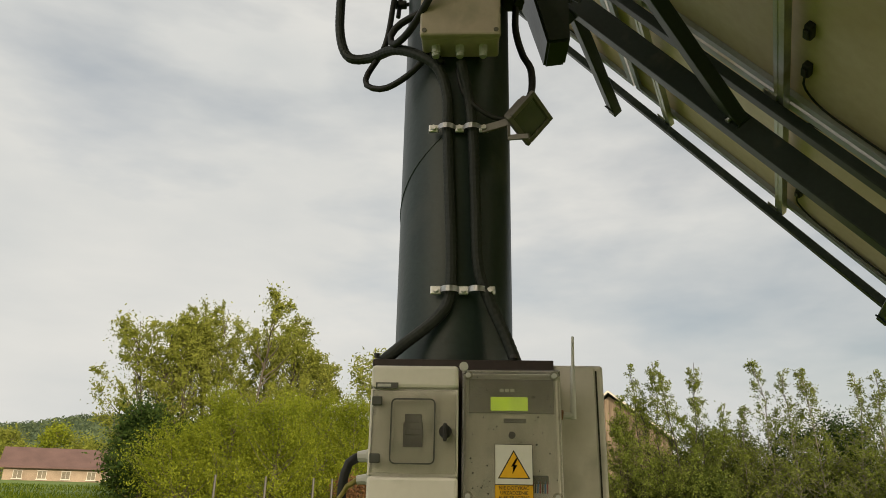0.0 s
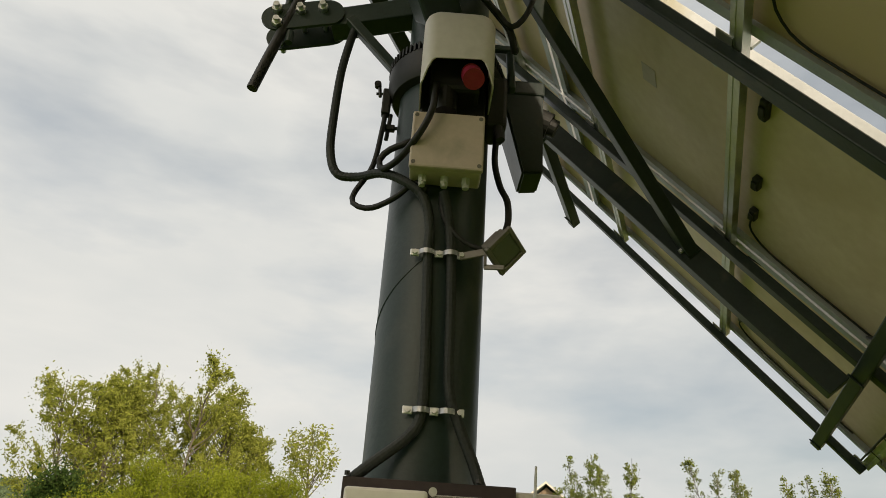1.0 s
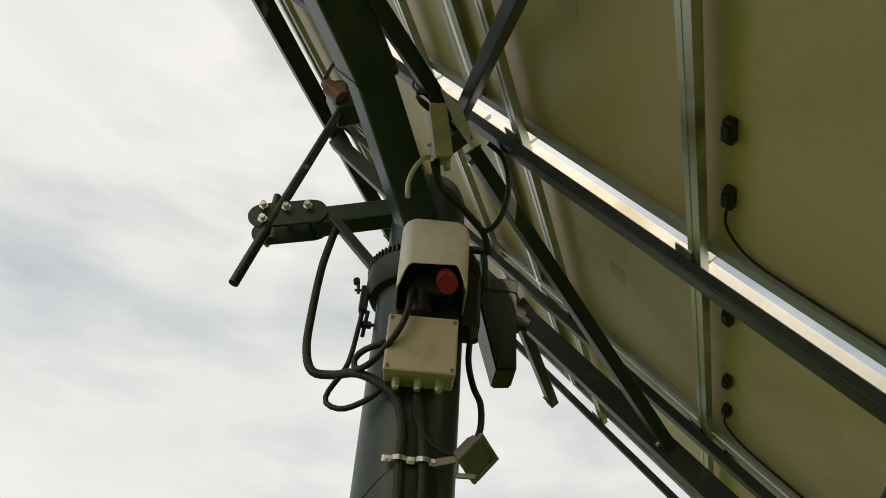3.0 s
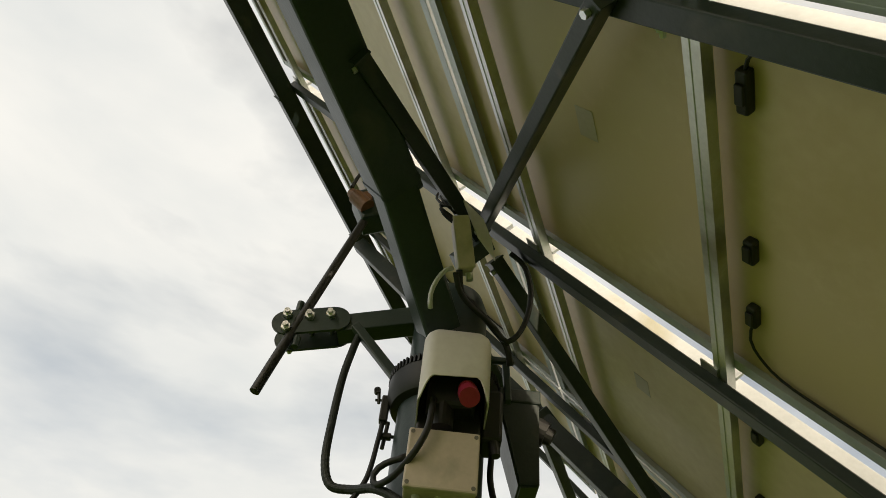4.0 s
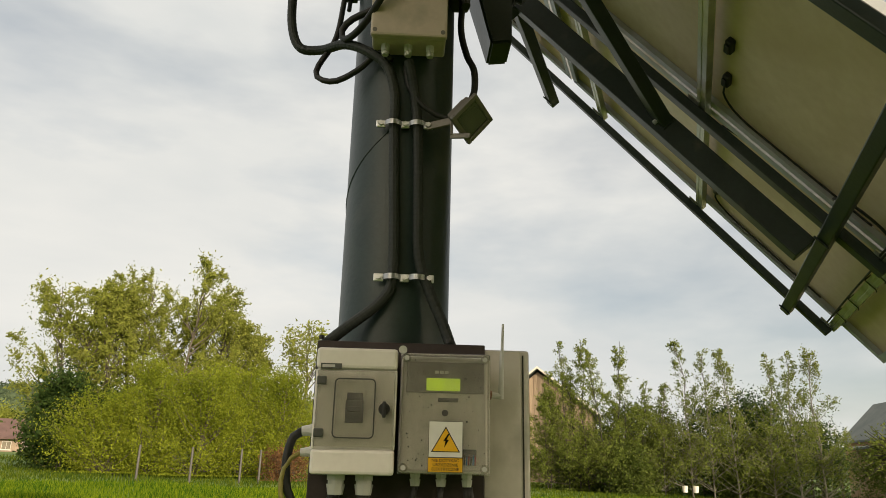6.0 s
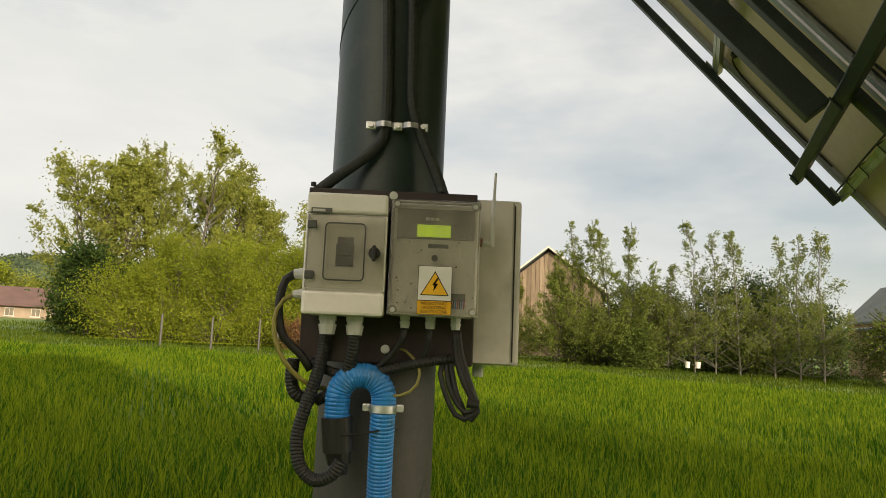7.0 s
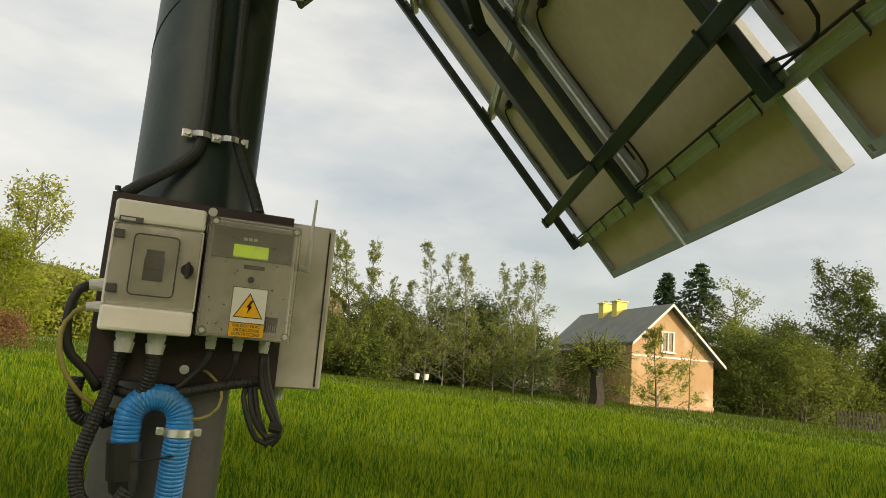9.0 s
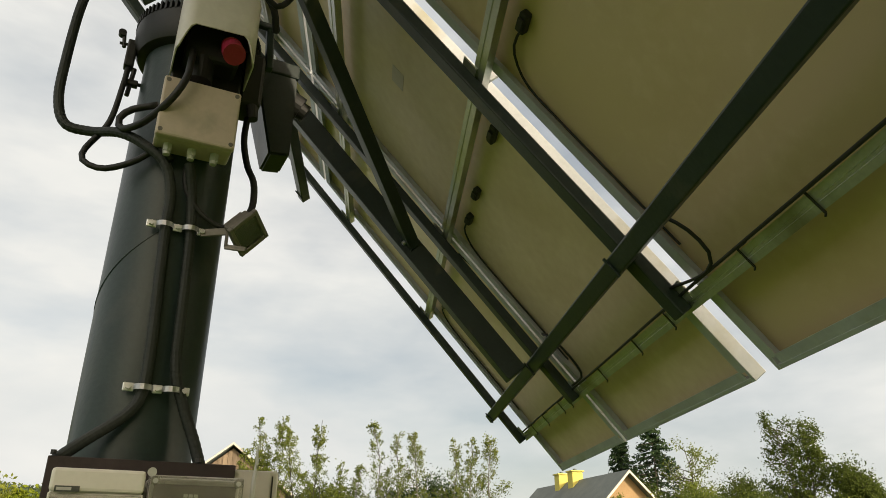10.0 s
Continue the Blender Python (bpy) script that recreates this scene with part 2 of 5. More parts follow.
SOIL = mat("field_ground", (0.035, 0.075, 0.006), (0.10, 0.16, 0.012), rough=0.95, scale=0.07, fine=3.0, bump=0.4, mid=(0.36, 0.66), stretch=(1, 1.6, 1))
BLADE = leafy("cereal_blades", (0.022, 0.080, 0.0035), (0.200, 0.258, 0.010), gloss=0.55, through_light=0.5, spread=0.95)
MEADOW = leafy("meadow_grass", (0.030, 0.058, 0.005), (0.100, 0.130, 0.010), gloss=0.85, through_light=0.35, spread=0.7)
LEAF_A = leafy("spring_leaves", (0.14, 0.165, 0.024), (0.28, 0.30, 0.062), spread=0.28, through_light=0.42)
LEAF_B = leafy("willow_leaves", (0.110, 0.145, 0.010), (0.235, 0.265, 0.024), spread=0.28)
LEAF_C = leafy("birch_leaves", (0.105, 0.140, 0.022), (0.20, 0.23, 0.050), spread=0.25, through_light=0.42)
LEAF_D = leafy("dark_leaves", (0.048, 0.072, 0.013), (0.108, 0.135, 0.027), spread=0.25)
LEAF_E = leafy("spruce_needles", (0.020, 0.042, 0.018), (0.052, 0.086, 0.036), through_light=0.1, spread=0.5)
LEAF_F = leafy("deep_green_leaves", (0.022, 0.045, 0.010), (0.060, 0.090, 0.020), spread=0.4)
LEAF_R = leafy("red_brown_leaves", (0.09, 0.045, 0.022), (0.19, 0.10, 0.045), spread=0.4)
BIRCHBARK = mat("dark_young_bark", (0.022, 0.019, 0.015), (0.060, 0.052, 0.042), rough=0.9, scale=3, fine=25, bump=0.4)
BARK = mat("bark", (0.05, 0.042, 0.032), (0.13, 0.11, 0.085), rough=0.9, scale=3, fine=25, bump=0.6)
BIRCH = mat("birch_bark", (0.075, 0.068, 0.055), (0.23, 0.21, 0.18), rough=0.8, scale=4, fine=18, bump=0.3)
PLASTER = mat("orange_plaster", (0.29, 0.180, 0.086), (0.37, 0.245, 0.128), rough=0.85, scale=0.9, fine=14, bump=0.2, dirt=(0.44, 0.33, 0.24), dirt_scale=0.6)
SLATE = mat("grey_roofing", (0.075, 0.090, 0.088), (0.125, 0.142, 0.138), rough=0.7, scale=1.2, fine=20, bump=0.2)
CHIM = mat("yellow_chimney_plaster", (0.50, 0.43, 0.09), (0.60, 0.52, 0.14), rough=0.8, scale=2, fine=20)
WOOD = mat("weathered_boards", (0.130, 0.096, 0.066), (0.26, 0.195, 0.137), rough=0.85, scale=2, fine=30, stretch=(6, 6, 0.5), per_object=0.3)
REDROOF = mat("red_brown_roofing", (0.070, 0.040, 0.038), (0.115, 0.068, 0.063), rough=0.85, scale=0.8, fine=12)
BRICK = mat("pale_brick_wall", (0.30, 0.20, 0.13), (0.41, 0.28, 0.19), rough=0.9, scale=1.5, fine=14)
TRIM = mat("pale_trim_paint", (0.46, 0.43, 0.38), (0.58, 0.55, 0.49), rough=0.6)

# ---------------- mesh helpers ----------------


def link(name, mesh, material, parent=None, label="", smooth=False):
    if not mesh.materials:
        mesh.materials.append(material)
    if smooth:
        mesh.polygons.foreach_set("use_smooth", [True] * len(mesh.polygons))
    ob = new(name, mesh)
    if parent:
        ob.parent = parent
    if label:
        ob["label"] = label
    return ob


def part(name, bm, material, parent, label="", smooth=False):
    """Links a bmesh as one mesh object under a thing or a part."""
    mesh = bpy.data.meshes.new(name)
    bm.normal_update()
    bm.to_mesh(mesh)
    bm.free()
    return link(name, mesh, material, parent, label, smooth)


def thing(name, label, category, group="", kind="", at=(0, 0, 0)):
    ob = new(name)
    ob.location = at
    ob.empty_display_size = 0.05
    return tagged(ob, label, category, group, kind)


def block(bm, centre, size, rot=None, bevel=0.0):
    """A bevelled box added to bm."""
    r = bmesh.ops.create_cube(bm, size=1.0)
    bmesh.ops.scale(bm, vec=size, verts=r["verts"])
    if bevel:
        edges = list({e for v in r["verts"] for e in v.link_edges})
        b = bmesh.ops.bevel(bm, geom=edges, offset=bevel, segments=2, affect="EDGES", profile=0.5)
        verts = list({v for f in b["faces"] for v in f.verts} | {v for v in r["verts"] if v.is_valid})
    else:
        verts = r["verts"]
    m = Matrix.Translation(centre) @ (rot.to_4x4() if rot else Matrix.Identity(4))
    bmesh.ops.transform(bm, matrix=m, verts=verts)
    return verts


def boxed(size, centre=(0, 0, 0), rot=None, bevel=0.0):
    bm = bmesh.new()
    block(bm, centre, size, rot, bevel)
    return bm


def rod(bm, a, b, r1, r2=None, seg=16):
    """A capped round bar from a to b."""
    a, b = Vector(a), Vector(b)
    d = b - a
    m = Matrix.Translation((a + b) / 2) @ d.to_track_quat("Z", "Y").to_matrix().to_4x4()
    bmesh.ops.create_cone(bm, cap_ends=True, segments=seg, radius1=r1, radius2=r1 if r2 is None else r2, depth=d.length, matrix=m)
    return bm


def rodded(a, b, r1, r2=None, seg=16):
    return rod(bmesh.new(), a, b, r1, r2, seg)


def spline(points, step):
    """Catmull-Rom through the points, sampled about every step metres."""
    pts = [Vector(p) for p in points]
    pts = [2 * pts[0] - pts[1]] + pts + [2 * pts[-1] - pts[-2]]
    out = []
    for i in range(1, len(pts) - 2):
        p0, p1, p2, p3 = pts[i - 1:i + 3]
        n = max(8, int(2 * (p2 - p1).length / step))
        for k in range(n):
            t = k / n
            out.append(0.5 * (2 * p1 + (p2 - p0) * t + (2 * p0 - 5 * p1 + 4 * p2 - p3) * t * t + (3 * p1 - p0 - 3 * p2 + p3) * t ** 3))
    out.append(pts[-2])
    # even spacing along the curve
    run = [0.0]
    for p, q in zip(out, out[1:]):
        run.append(run[-1] + (q - p).length)
    count = max(2, int(run[-1] / step))
    even, j = [], 0
    for k in range(count + 1):
        want = run[-1] * k / count
        while j < len(run) - 2 and run[j + 1] < want:
            j += 1
        f = (want - run[j]) / max(1e-9, run[j + 1] - run[j])
        even.append(out[j].lerp(out[j + 1], min(1.0, f)))
    return even


def sweep(bm, points, radius, seg=10, step=0.02, ribs=0.0, taper=None):
    """A round tube along the points; ribs > 0 makes it corrugated."""
    path = spline(points, step)
    if ribs:
        # even spacing, so that the ribs stay regular
        along = np.concatenate([[0.0], np.cumsum([(q - p).length for p, q in zip(path, path[1:])])])
        even = np.linspace(0, along[-1], max(4, int(along[-1] / step)))
        path = [Vector((np.interp(e, along, [p.x for p in path]), np.interp(e, along, [p.y for p in path]), np.interp(e, along, [p.z for p in path]))) for e in even]
    rings, up = [], Vector((0.31, 0.2, 0.93))
    for i, p in enumerate(path):
        d = (path[min(i + 1, len(path) - 1)] - path[max(i - 1, 0)]).normalized()
        side = d.cross(up)
        side = side.normalized() if side.length > 1e-3 else d.orthogonal().normalized()
        up = side.cross(d).normalized()
        r = radius * (1 + (-ribs if i % 3 == 0 else ribs))
        if taper:
            r *= 1 + (taper - 1) * i / (len(path) - 1)
        rings.append([bm.verts.new(p + r * (math.cos(a) * side + math.sin(a) * up)) for a in (2 * math.pi * k / seg for k in range(seg))])
    for a, b in zip(rings, rings[1:]):
        for k in range(seg):
            bm.faces.new((a[k], a[(k + 1) % seg], b[(k + 1) % seg], b[k]))
    bm.faces.new(list(reversed(rings[0])))
    bm.faces.new(rings[-1])
    return bm


def cable(name, points, radius, material, label, category="cable", group="", ribs=0.0, step=0.02, seg=10):
    bm = sweep(bmesh.new(), points, radius, seg, step, ribs)
    mesh = bpy.data.meshes.new(name)
    bm.to_mesh(mesh)
    bm.free()
    return tagged(link(name, mesh, material, smooth=ribs == 0), label, category, group)


def raw(name, verts, faces, material, parent=None, label=""):
    mesh = bpy.data.meshes.new(name)
    mesh.from_pydata(verts, [], faces)
    return link(name, mesh, material, parent, label)


def quads(name, corners, material, parent=None):
    """A mesh of many separate quads from an array (n, 4, 3)."""
    n = len(corners)
    mesh = bpy.data.meshes.new(name)
    mesh.vertices.add(4 * n)
    mesh.vertices.foreach_set("co", np.asarray(corners, np.float32).ravel())
    mesh.loops.add(4 * n)
    mesh.loops.foreach_set("vertex_index", np.arange(4 * n, dtype=np.int32))
    mesh.polygons.add(n)
    mesh.polygons.foreach_set("loop_start", np.arange(0, 4 * n, 4, dtype=np.int32))
    mesh.update(calc_edges=True)
    return link(name, mesh, material, parent)


def lettering(name, text, size, m, material, parent):
    """Raised writing with the built-in font, turned into a mesh."""
    cu = bpy.data.curves.new(name, "FONT")
    cu.body, cu.size, cu.extrude, cu.align_x, cu.align_y = text, size, 0.0003, "CENTER", "CENTER"
    tmp = bpy.data.objects.new(name, cu)
    scene.collection.objects.link(tmp)
    bpy.context.view_layer.update()
    mesh = bpy.data.meshes.new_from_object(tmp.evaluated_get(bpy.context.evaluated_depsgraph_get()))
    bpy.data.objects.remove(tmp)
    mesh.transform(m)
    mesh.materials.clear()
    return link(name, mesh, material, parent)


# ---------------- ground ----------------


def ground_z(x, y):
    s = -0.020 * x + 0.022 * y
    return 7.0 * np.tanh(s / 7.0)


gx = np.sign(np.linspace(-1, 1, 121)) * np.abs(np.linspace(-1, 1, 121)) ** 3 * 1800
xx, yy = np.meshgrid(gx, gx)
zz = ground_z(xx, yy) + 0.03 * np.sin(xx * 0.21 + 1.3) * np.cos(yy * 0.17)
zz[np.hypot(xx, yy) < 3] *= 0.5
gv = np.stack([xx, yy, zz], -1).reshape(-1, 3).tolist()
gf = [(r * 121 + c, r * 121 + c + 1, (r + 1) * 121 + c + 1, (r + 1) * 121 + c) for r in range(120) for c in range(120)]
tagged(raw("ground", gv, gf, SOIL), "wide green field of young cereal rising gently", "field", kind="structure")

# ---------------- solar array ----------------
MAST = Vector((0.0, 1.721, 0.0))
ARR_O = Vector((0.99393, 1.32339, 2.35519))
ARR_U = Vector((0.36734, 0.93009, 0.00000))
ARR_V = Vector((-0.58381, 0.23057, 0.77846))
ARR_N = Vector((-0.72404, 0.28596, -0.62769))
ARR_ROT = Matrix((ARR_U, ARR_V, ARR_U.cross(ARR_V))).transposed()


def arr(u, v, o):
    """A place in the array: along its level edge, up its slope, and below its frames."""
    return ARR_O + u * ARR_U + v * ARR_V + o * ARR_N


def bar_between(bm, a, b, w, h, bevel=0.004):
    """A rectangular tube from a to b; h is measured across the array's plane."""
    a, b = Vector(a), Vector(b)
    x = (b - a).normalized()
    z = (-ARR_N - (-ARR_N).dot(x) * x).normalized()
    rot = Matrix((x, z.cross(x), z)).transposed()
    block(bm, (a + b) / 2, ((b - a).length, w, h), rot, bevel)
    return bm


MOD_V, MOD_U = 1.935, 0.936
V_STARTS = (-0.551, 1.403)
U_STARTS = (0.887, -0.071, -1.109, -2.078)


def module(u0, v0):
    """A framed module: backsheet, cells in front, four frame bars, three junction boxes with a lead."""
    t = thing("solar_module", "framed solar module with a dusty pale backsheet", "solar panel", "modules of the array", at=arr(u0 + MOD_U / 2, v0 + MOD_V / 2, 0))

    def local(u, v, o):
        return arr(u, v, o) - t.location

    mid = local(u0 + MOD_U / 2, v0 + MOD_V / 2, 0)
    part("backsheet", boxed((MOD_U - 0.02, MOD_V - 0.02, 0.003), mid - 0.030 * ARR_N, ARR_ROT), SHEET, t)
    part("cell_face", boxed((MOD_U - 0.02, MOD_V - 0.02, 0.004), mid - 0.035 * ARR_N, ARR_ROT), CELLS, t, "dark glass front with solar cells")
    for du, dv, su, sv in ((0.0, 0.5, 0.012, MOD_V), (1.0, 0.5, 0.012, MOD_V), (0.5, 0.0, MOD_U - 0.026, 0.012), (0.5, 1.0, MOD_U - 0.026, 0.012)):
        bm = bmesh.new()
        cu = u0 + MOD_U * du + (0.006 if du == 0 else -0.006 if du == 1 else 0)
        cv = v0 + MOD_V * dv + (0.006 if dv == 0 else -0.006 if dv == 1 else 0)
        block(bm, local(cu, cv, -0.019), (su, sv, 0.038), ARR_ROT, 0.0015)
        iu = 0.017 if du == 0 else -0.017 if du == 1 else 0
        iv = 0.017 if dv == 0 else -0.017 if dv == 1 else 0
        block(bm, local(cu + iu, cv + iv, -0.0015), (0.024 if iu else su - 0.03, 0.024 if iv else sv - 0.06, 0.002), ARR_ROT)
        part("frame_bar", bm, FRAME, t)
    vm = v0 + 0.945
    for k, u in enumerate((0.157, 0.528, 0.725)):
        bm = bmesh.new()
        block(bm, local(u0 + u, vm, -0.018), (0.085 if k == 0 else 0.062, 0.025, 0.022), ARR_ROT, 0.005)
        block(bm, local(u0 + u, vm, -0.004), (0.040, 0.018, 0.006), ARR_ROT, 0.002)
        part("junction_box", bm, BLACK, t, "small black junction box")
    bm = sweep(bmesh.new(), [local(u0 + 0.745, vm, -0.018), local(u0 + 0.80, vm + 0.006, -0.012), local(u0 + 0.855, vm - 0.012, -0.016), local(u0 + 0.895, vm - 0.07, -0.018), local(u0 + 0.898, vm - 0.20, -0.016), local(u0 + 0.898, vm - 0.60, -0.018)], 0.0035, 6, 0.03)
    part("lead", bm, RUBBER, t, "thin black module lead")
    bm = sweep(bmesh.new(), [local(u0 + 0.12, vm, -0.018), local(u0 + 0.06, vm - 0.05, -0.01), local(u0 + 0.03, vm - 0.30, -0.016), local(u0 + 0.032, vm - 0.66, -0.018)], 0.0035, 6, 0.03)
    part("lead", bm, RUBBER, t, "thin black module lead")
    part("label_plate", boxed((0.085, 0.06, 0.001), local(u0 + 0.40, v0 + 1.40, -0.0275), ARR_ROT), BEIGE, t, "small pale rating label")


for vs in V_STARTS:
    for us in U_STARTS:
        module(us, vs)

RAIL_V = (-0.320, 0.456, 1.145, 1.672, 2.370, 3.095)
for k, v in enumerate(RAIL_V):
    # closed tube with a shallow groove along the face that looks down
    profile = ((-0.019, 0.001), (0.019, 0.001), (0.019, 0.028), (0.004, 0.028), (0.003, 0.0265), (-0.003, 0.0265), (-0.004, 0.028), (-0.019, 0.028))
    bm = bmesh.new()
    ends = [[bm.verts.new(arr(u, v + a, o)) for a, o in profile] for u in (1.88, -2.12)]
    for q in range(8):
        bm.faces.new((ends[0][q], ends[0][(q + 1) % 8], ends[1][(q + 1) % 8], ends[1][q]))
    bm.faces.new(ends[0])
    bm.faces.new(list(reversed(ends[1])))
    bmesh.ops.recalc_face_normals(bm, faces=list(bm.faces))
    t = thing("mounting_rail", "grooved aluminium rail clamped under the modules", "rail", "rails under the modules", at=arr(0, v, 0.02))
    bmesh.ops.translate(bm, vec=-t.location, verts=list(bm.verts))
    part("channel", bm, ALU, t)
    for u in (1.84, 0.878, -0.121, -1.126, -2.085):
        part("module_clamp", bar_between(bmesh.new(), arr(u, v, -0.016) - t.location, arr(u - 0.012, v, -0.016) - t.location, 0.04, 0.030, 0.001), FRAME, t)

for k, u in enumerate((1.62, 1.38, 1.10, 0.98, 0.55, 0.22, -0.02, -0.42, -0.66, -0.95, -1.4, -1.8)):
    bm = bmesh.new()
    for a, b, wd in ((arr(u, -0.344, 0.031), arr(u, -0.296, 0.031), 0.004), (arr(u, -0.296, 0.031), arr(u, -0.296, 0.004), 0.004), (arr(u, -0.344, 0.031), arr(u, -0.348, 0.037), 0.003)):
        bar_between(bm, a, b, wd, 0.003, 0.0)
    tagged(part("cable_tie", bm, BLACK, None), "black cable tie round the lowest rail", "cable tie", "cable ties on the lowest rail")
for pts in ([arr(1.80, -0.294, 0.034), arr(1.2, -0.292, 0.035), arr(0.55, -0.295, 0.034), arr(-0.2, -0.292, 0.035), arr(-1.0, -0.295, 0.034), arr(-2.0, -0.293, 0.034)],
            [arr(-0.20, -0.125, -0.01), arr(-0.26, -0.110, 0.02), arr(-0.32, -0.135, 0.04), arr(-0.355, -0.20, 0.038), arr(-0.35, -0.27, 0.038), arr(-0.28, -0.290, 0.038), arr(-0.12, -0.26, 0.038)],
            [arr(0.80, -0.09, -0.01), arr(0.73, -0.085, 0.03), arr(0.66, -0.13, 0.038), arr(0.645, -0.22, 0.040), arr(0.68, -0.28, 0.038), arr(0.82, -0.285, 0.038)],
            [arr(-1.26, 0.12, -0.01), arr(-1.33, 0.13, 0.03), arr(-1.42, 0.08, 0.038), arr(-1.47, -0.02, 0.043), arr(-1.46, -0.2, 0.038)]):
    cable("cable", pts, 0.0042, RUBBER, "thin black module cable tied along the lowest rail", group="cables under the modules", seg=6, step=0.03)

BEAM_U = (1.875, 0.880, -0.118, -1.108, -2.100)
for u in BEAM_U:
    t = thing("slope_beam", "dark green steel beam running up under the modules", "beam", "beams under the modules", at=arr(u, 1.4, 0.075))
    bm = bmesh.new()
    w = 0.040 if u > 1.5 else 0.052
    bar_between(bm, arr(u, -0.330, 0.046) - t.location, arr(u, 3.16, 0.046) - t.location, w, 0.034)
    part("beam", bm, BEAM, t)
    for v in RAIL_V:
        bm = bmesh.new()
        p = arr(u - w / 2 - 0.014, v + 0.032, 0.030) - t.location
        block(bm, p, (0.030, 0.050, 0.004), ARR_ROT)
        block(bm, p - 0.022 * ARR_V - 0.016 * ARR_N, (0.030, 0.004, 0.034), ARR_ROT)
        part("angle_bracket", bm, ALU, t, "bare aluminium angle bracket")
        bm = rodded(arr(u + w / 2 - 0.004, v + 0.037, 0.048) - t.location, arr(u + w / 2 + 0.020, v + 0.037, 0.048) - t.location, 0.006, seg=6)
        rod(bm, arr(u + w / 2, v + 0.037, 0.048) - t.location, arr(u + w / 2 + 0.008, v + 0.037, 0.048) - t.location, 0.011, seg=6)
        part("bolt", bm, ZINC, t, "zinc bolt end")

def cross_bar(u0, u1, v, o, w, h, label, crossings):
    """A square bar below the beams, with end caps and a U-bolt at each crossing."""
    t = thing("cross_bar", label, "beam", "cross bars of the array", at=arr((u0 + u1) / 2, v, o))
    c = t.location
    part("bar", bar_between(bmesh.new(), arr(u0, v, o) - c, arr(u1, v, o) - c, w, h), BEAM, t)
    for u in (u0, u1):
        d = 0.002 if u == max(u0, u1) else -0.002
        part("end_cap", bar_between(bmesh.new(), arr(u, v, o) - c, arr(u + d, v, o) - c, w - 0.004, h - 0.004, 0.0), BLACK, t, "black plastic end cap")
    for u in crossings:
        bm = bar_between(bmesh.new(), arr(u, v - w / 2 - 0.006, o + h / 2 + 0.003) - c, arr(u, v + w / 2 + 0.006, o + h / 2 + 0.003) - c, 0.008, 0.006, 0.001)
        part("strap", bm, BEAM, t)


for v in (-0.141, 3.145):
    cross_bar(1.94, -2.14, v, 0.082 if v < 0 else 0.110, 0.046 if v < 0 else 0.070, 0.036 if v < 0 else 0.09, "dark green square bar crossing below the slope beams", BEAM_U[:4])
bm = bar_between(bmesh.new(), arr(0.872, -0.128, 0.158), arr(0.872, 3.03, 0.158), 0.062, 0.080)
tagged(part("chord_beam", bm, BEAM, None), "heavy dark green lower beam of the frame", "beam")
for a, b, w in ((arr(-0.195, 1.332, 0.110), arr(-1.140, 0.572, 0.085), 0.036), (arr(-0.12, 1.26, 0.135), arr(0.855, 0.50, 0.150), 0.055),
                (arr(-0.95, 1.265, 0.28), arr(-0.18, 1.34, 0.125), 0.045)):
    t = thing("diagonal_brace", "dark green diagonal brace welded between the beams", "brace", "braces of the array", at=(a + b) / 2)
    part("bar", bar_between(bmesh.new(), a - t.location, b - t.location, w, 0.046), BEAM, t)
    for p, q in ((a, b), (b, a)):
        d = (q - p).normalized()
        part("end_plate", bar_between(bmesh.new(), p - t.location - 0.003 * d, p - t.location + 0.003 * d, w + 0.006, 0.052, 0.001), BEAM, t)
        part("bolt", rodded(p - t.location + 0.03 * d + 0.022 * ARR_N, p - t.location + 0.03 * d + 0.034 * ARR_N, 0.009, seg=6), ZINC, t)

# Tilt axis tube over the mast
tube = thing("tilt_axis_tube", "thick dark green square tube carrying the array", "beam", at=arr(0, 1.32, 0.31))
bm = bar_between(bmesh.new(), arr(-2.0, 1.300, 0.31) - tube.location, arr(-0.50, 1.345, 0.31) - tube.location, 0.128, 0.128, 0.010)
part("tube", bm, PAINT, tube)
neck_a, neck_b = arr(-0.535, 1.346, 0.309), Vector((-0.035, 1.60, 2.99))
part("neck", bar_between(bmesh.new(), neck_a - tube.location, neck_b - tube.location, 0.112, 0.112, 0.010), PAINT, tube)
weld = bar_between(bmesh.new(), arr(-0.545, 1.345, 0.31) - tube.location, arr(-0.538, 1.345, 0.31) - tube.location, 0.132, 0.132, 0.010)
part("weld_seam", weld, PAINT, tube)
bm = bar_between(bmesh.new(), arr(0.10, 1.35, 0.305) - tube.location, arr(0.86, 1.33, 0.29) - tube.location, 0.10, 0.10, 0.012)
part("hub_tube", bm, PAINT, tube)
for u in (-1.15, -0.15, 0.87):
    bm = bar_between(bmesh.new(), arr(u, 1.32, 0.235) - tube.location, arr(u, 1.32, 0.11) - tube.location, 0.09, 0.05, 0.003)
    part("post", bm, PAINT, tube)
# ---------------- mast and drive ----------------
MX, MY = MAST.x, MAST.y
GREYPAINT = mat("dusty_grey_paint", (0.042, 0.039, 0.036), (0.080, 0.074, 0.067), rough=0.55, scale=4, fine=70, bump=0.08, dirt=(0.06, 0.058, 0.05), dirt_scale=3.0, dirt_cut=(0.5, 0.8))


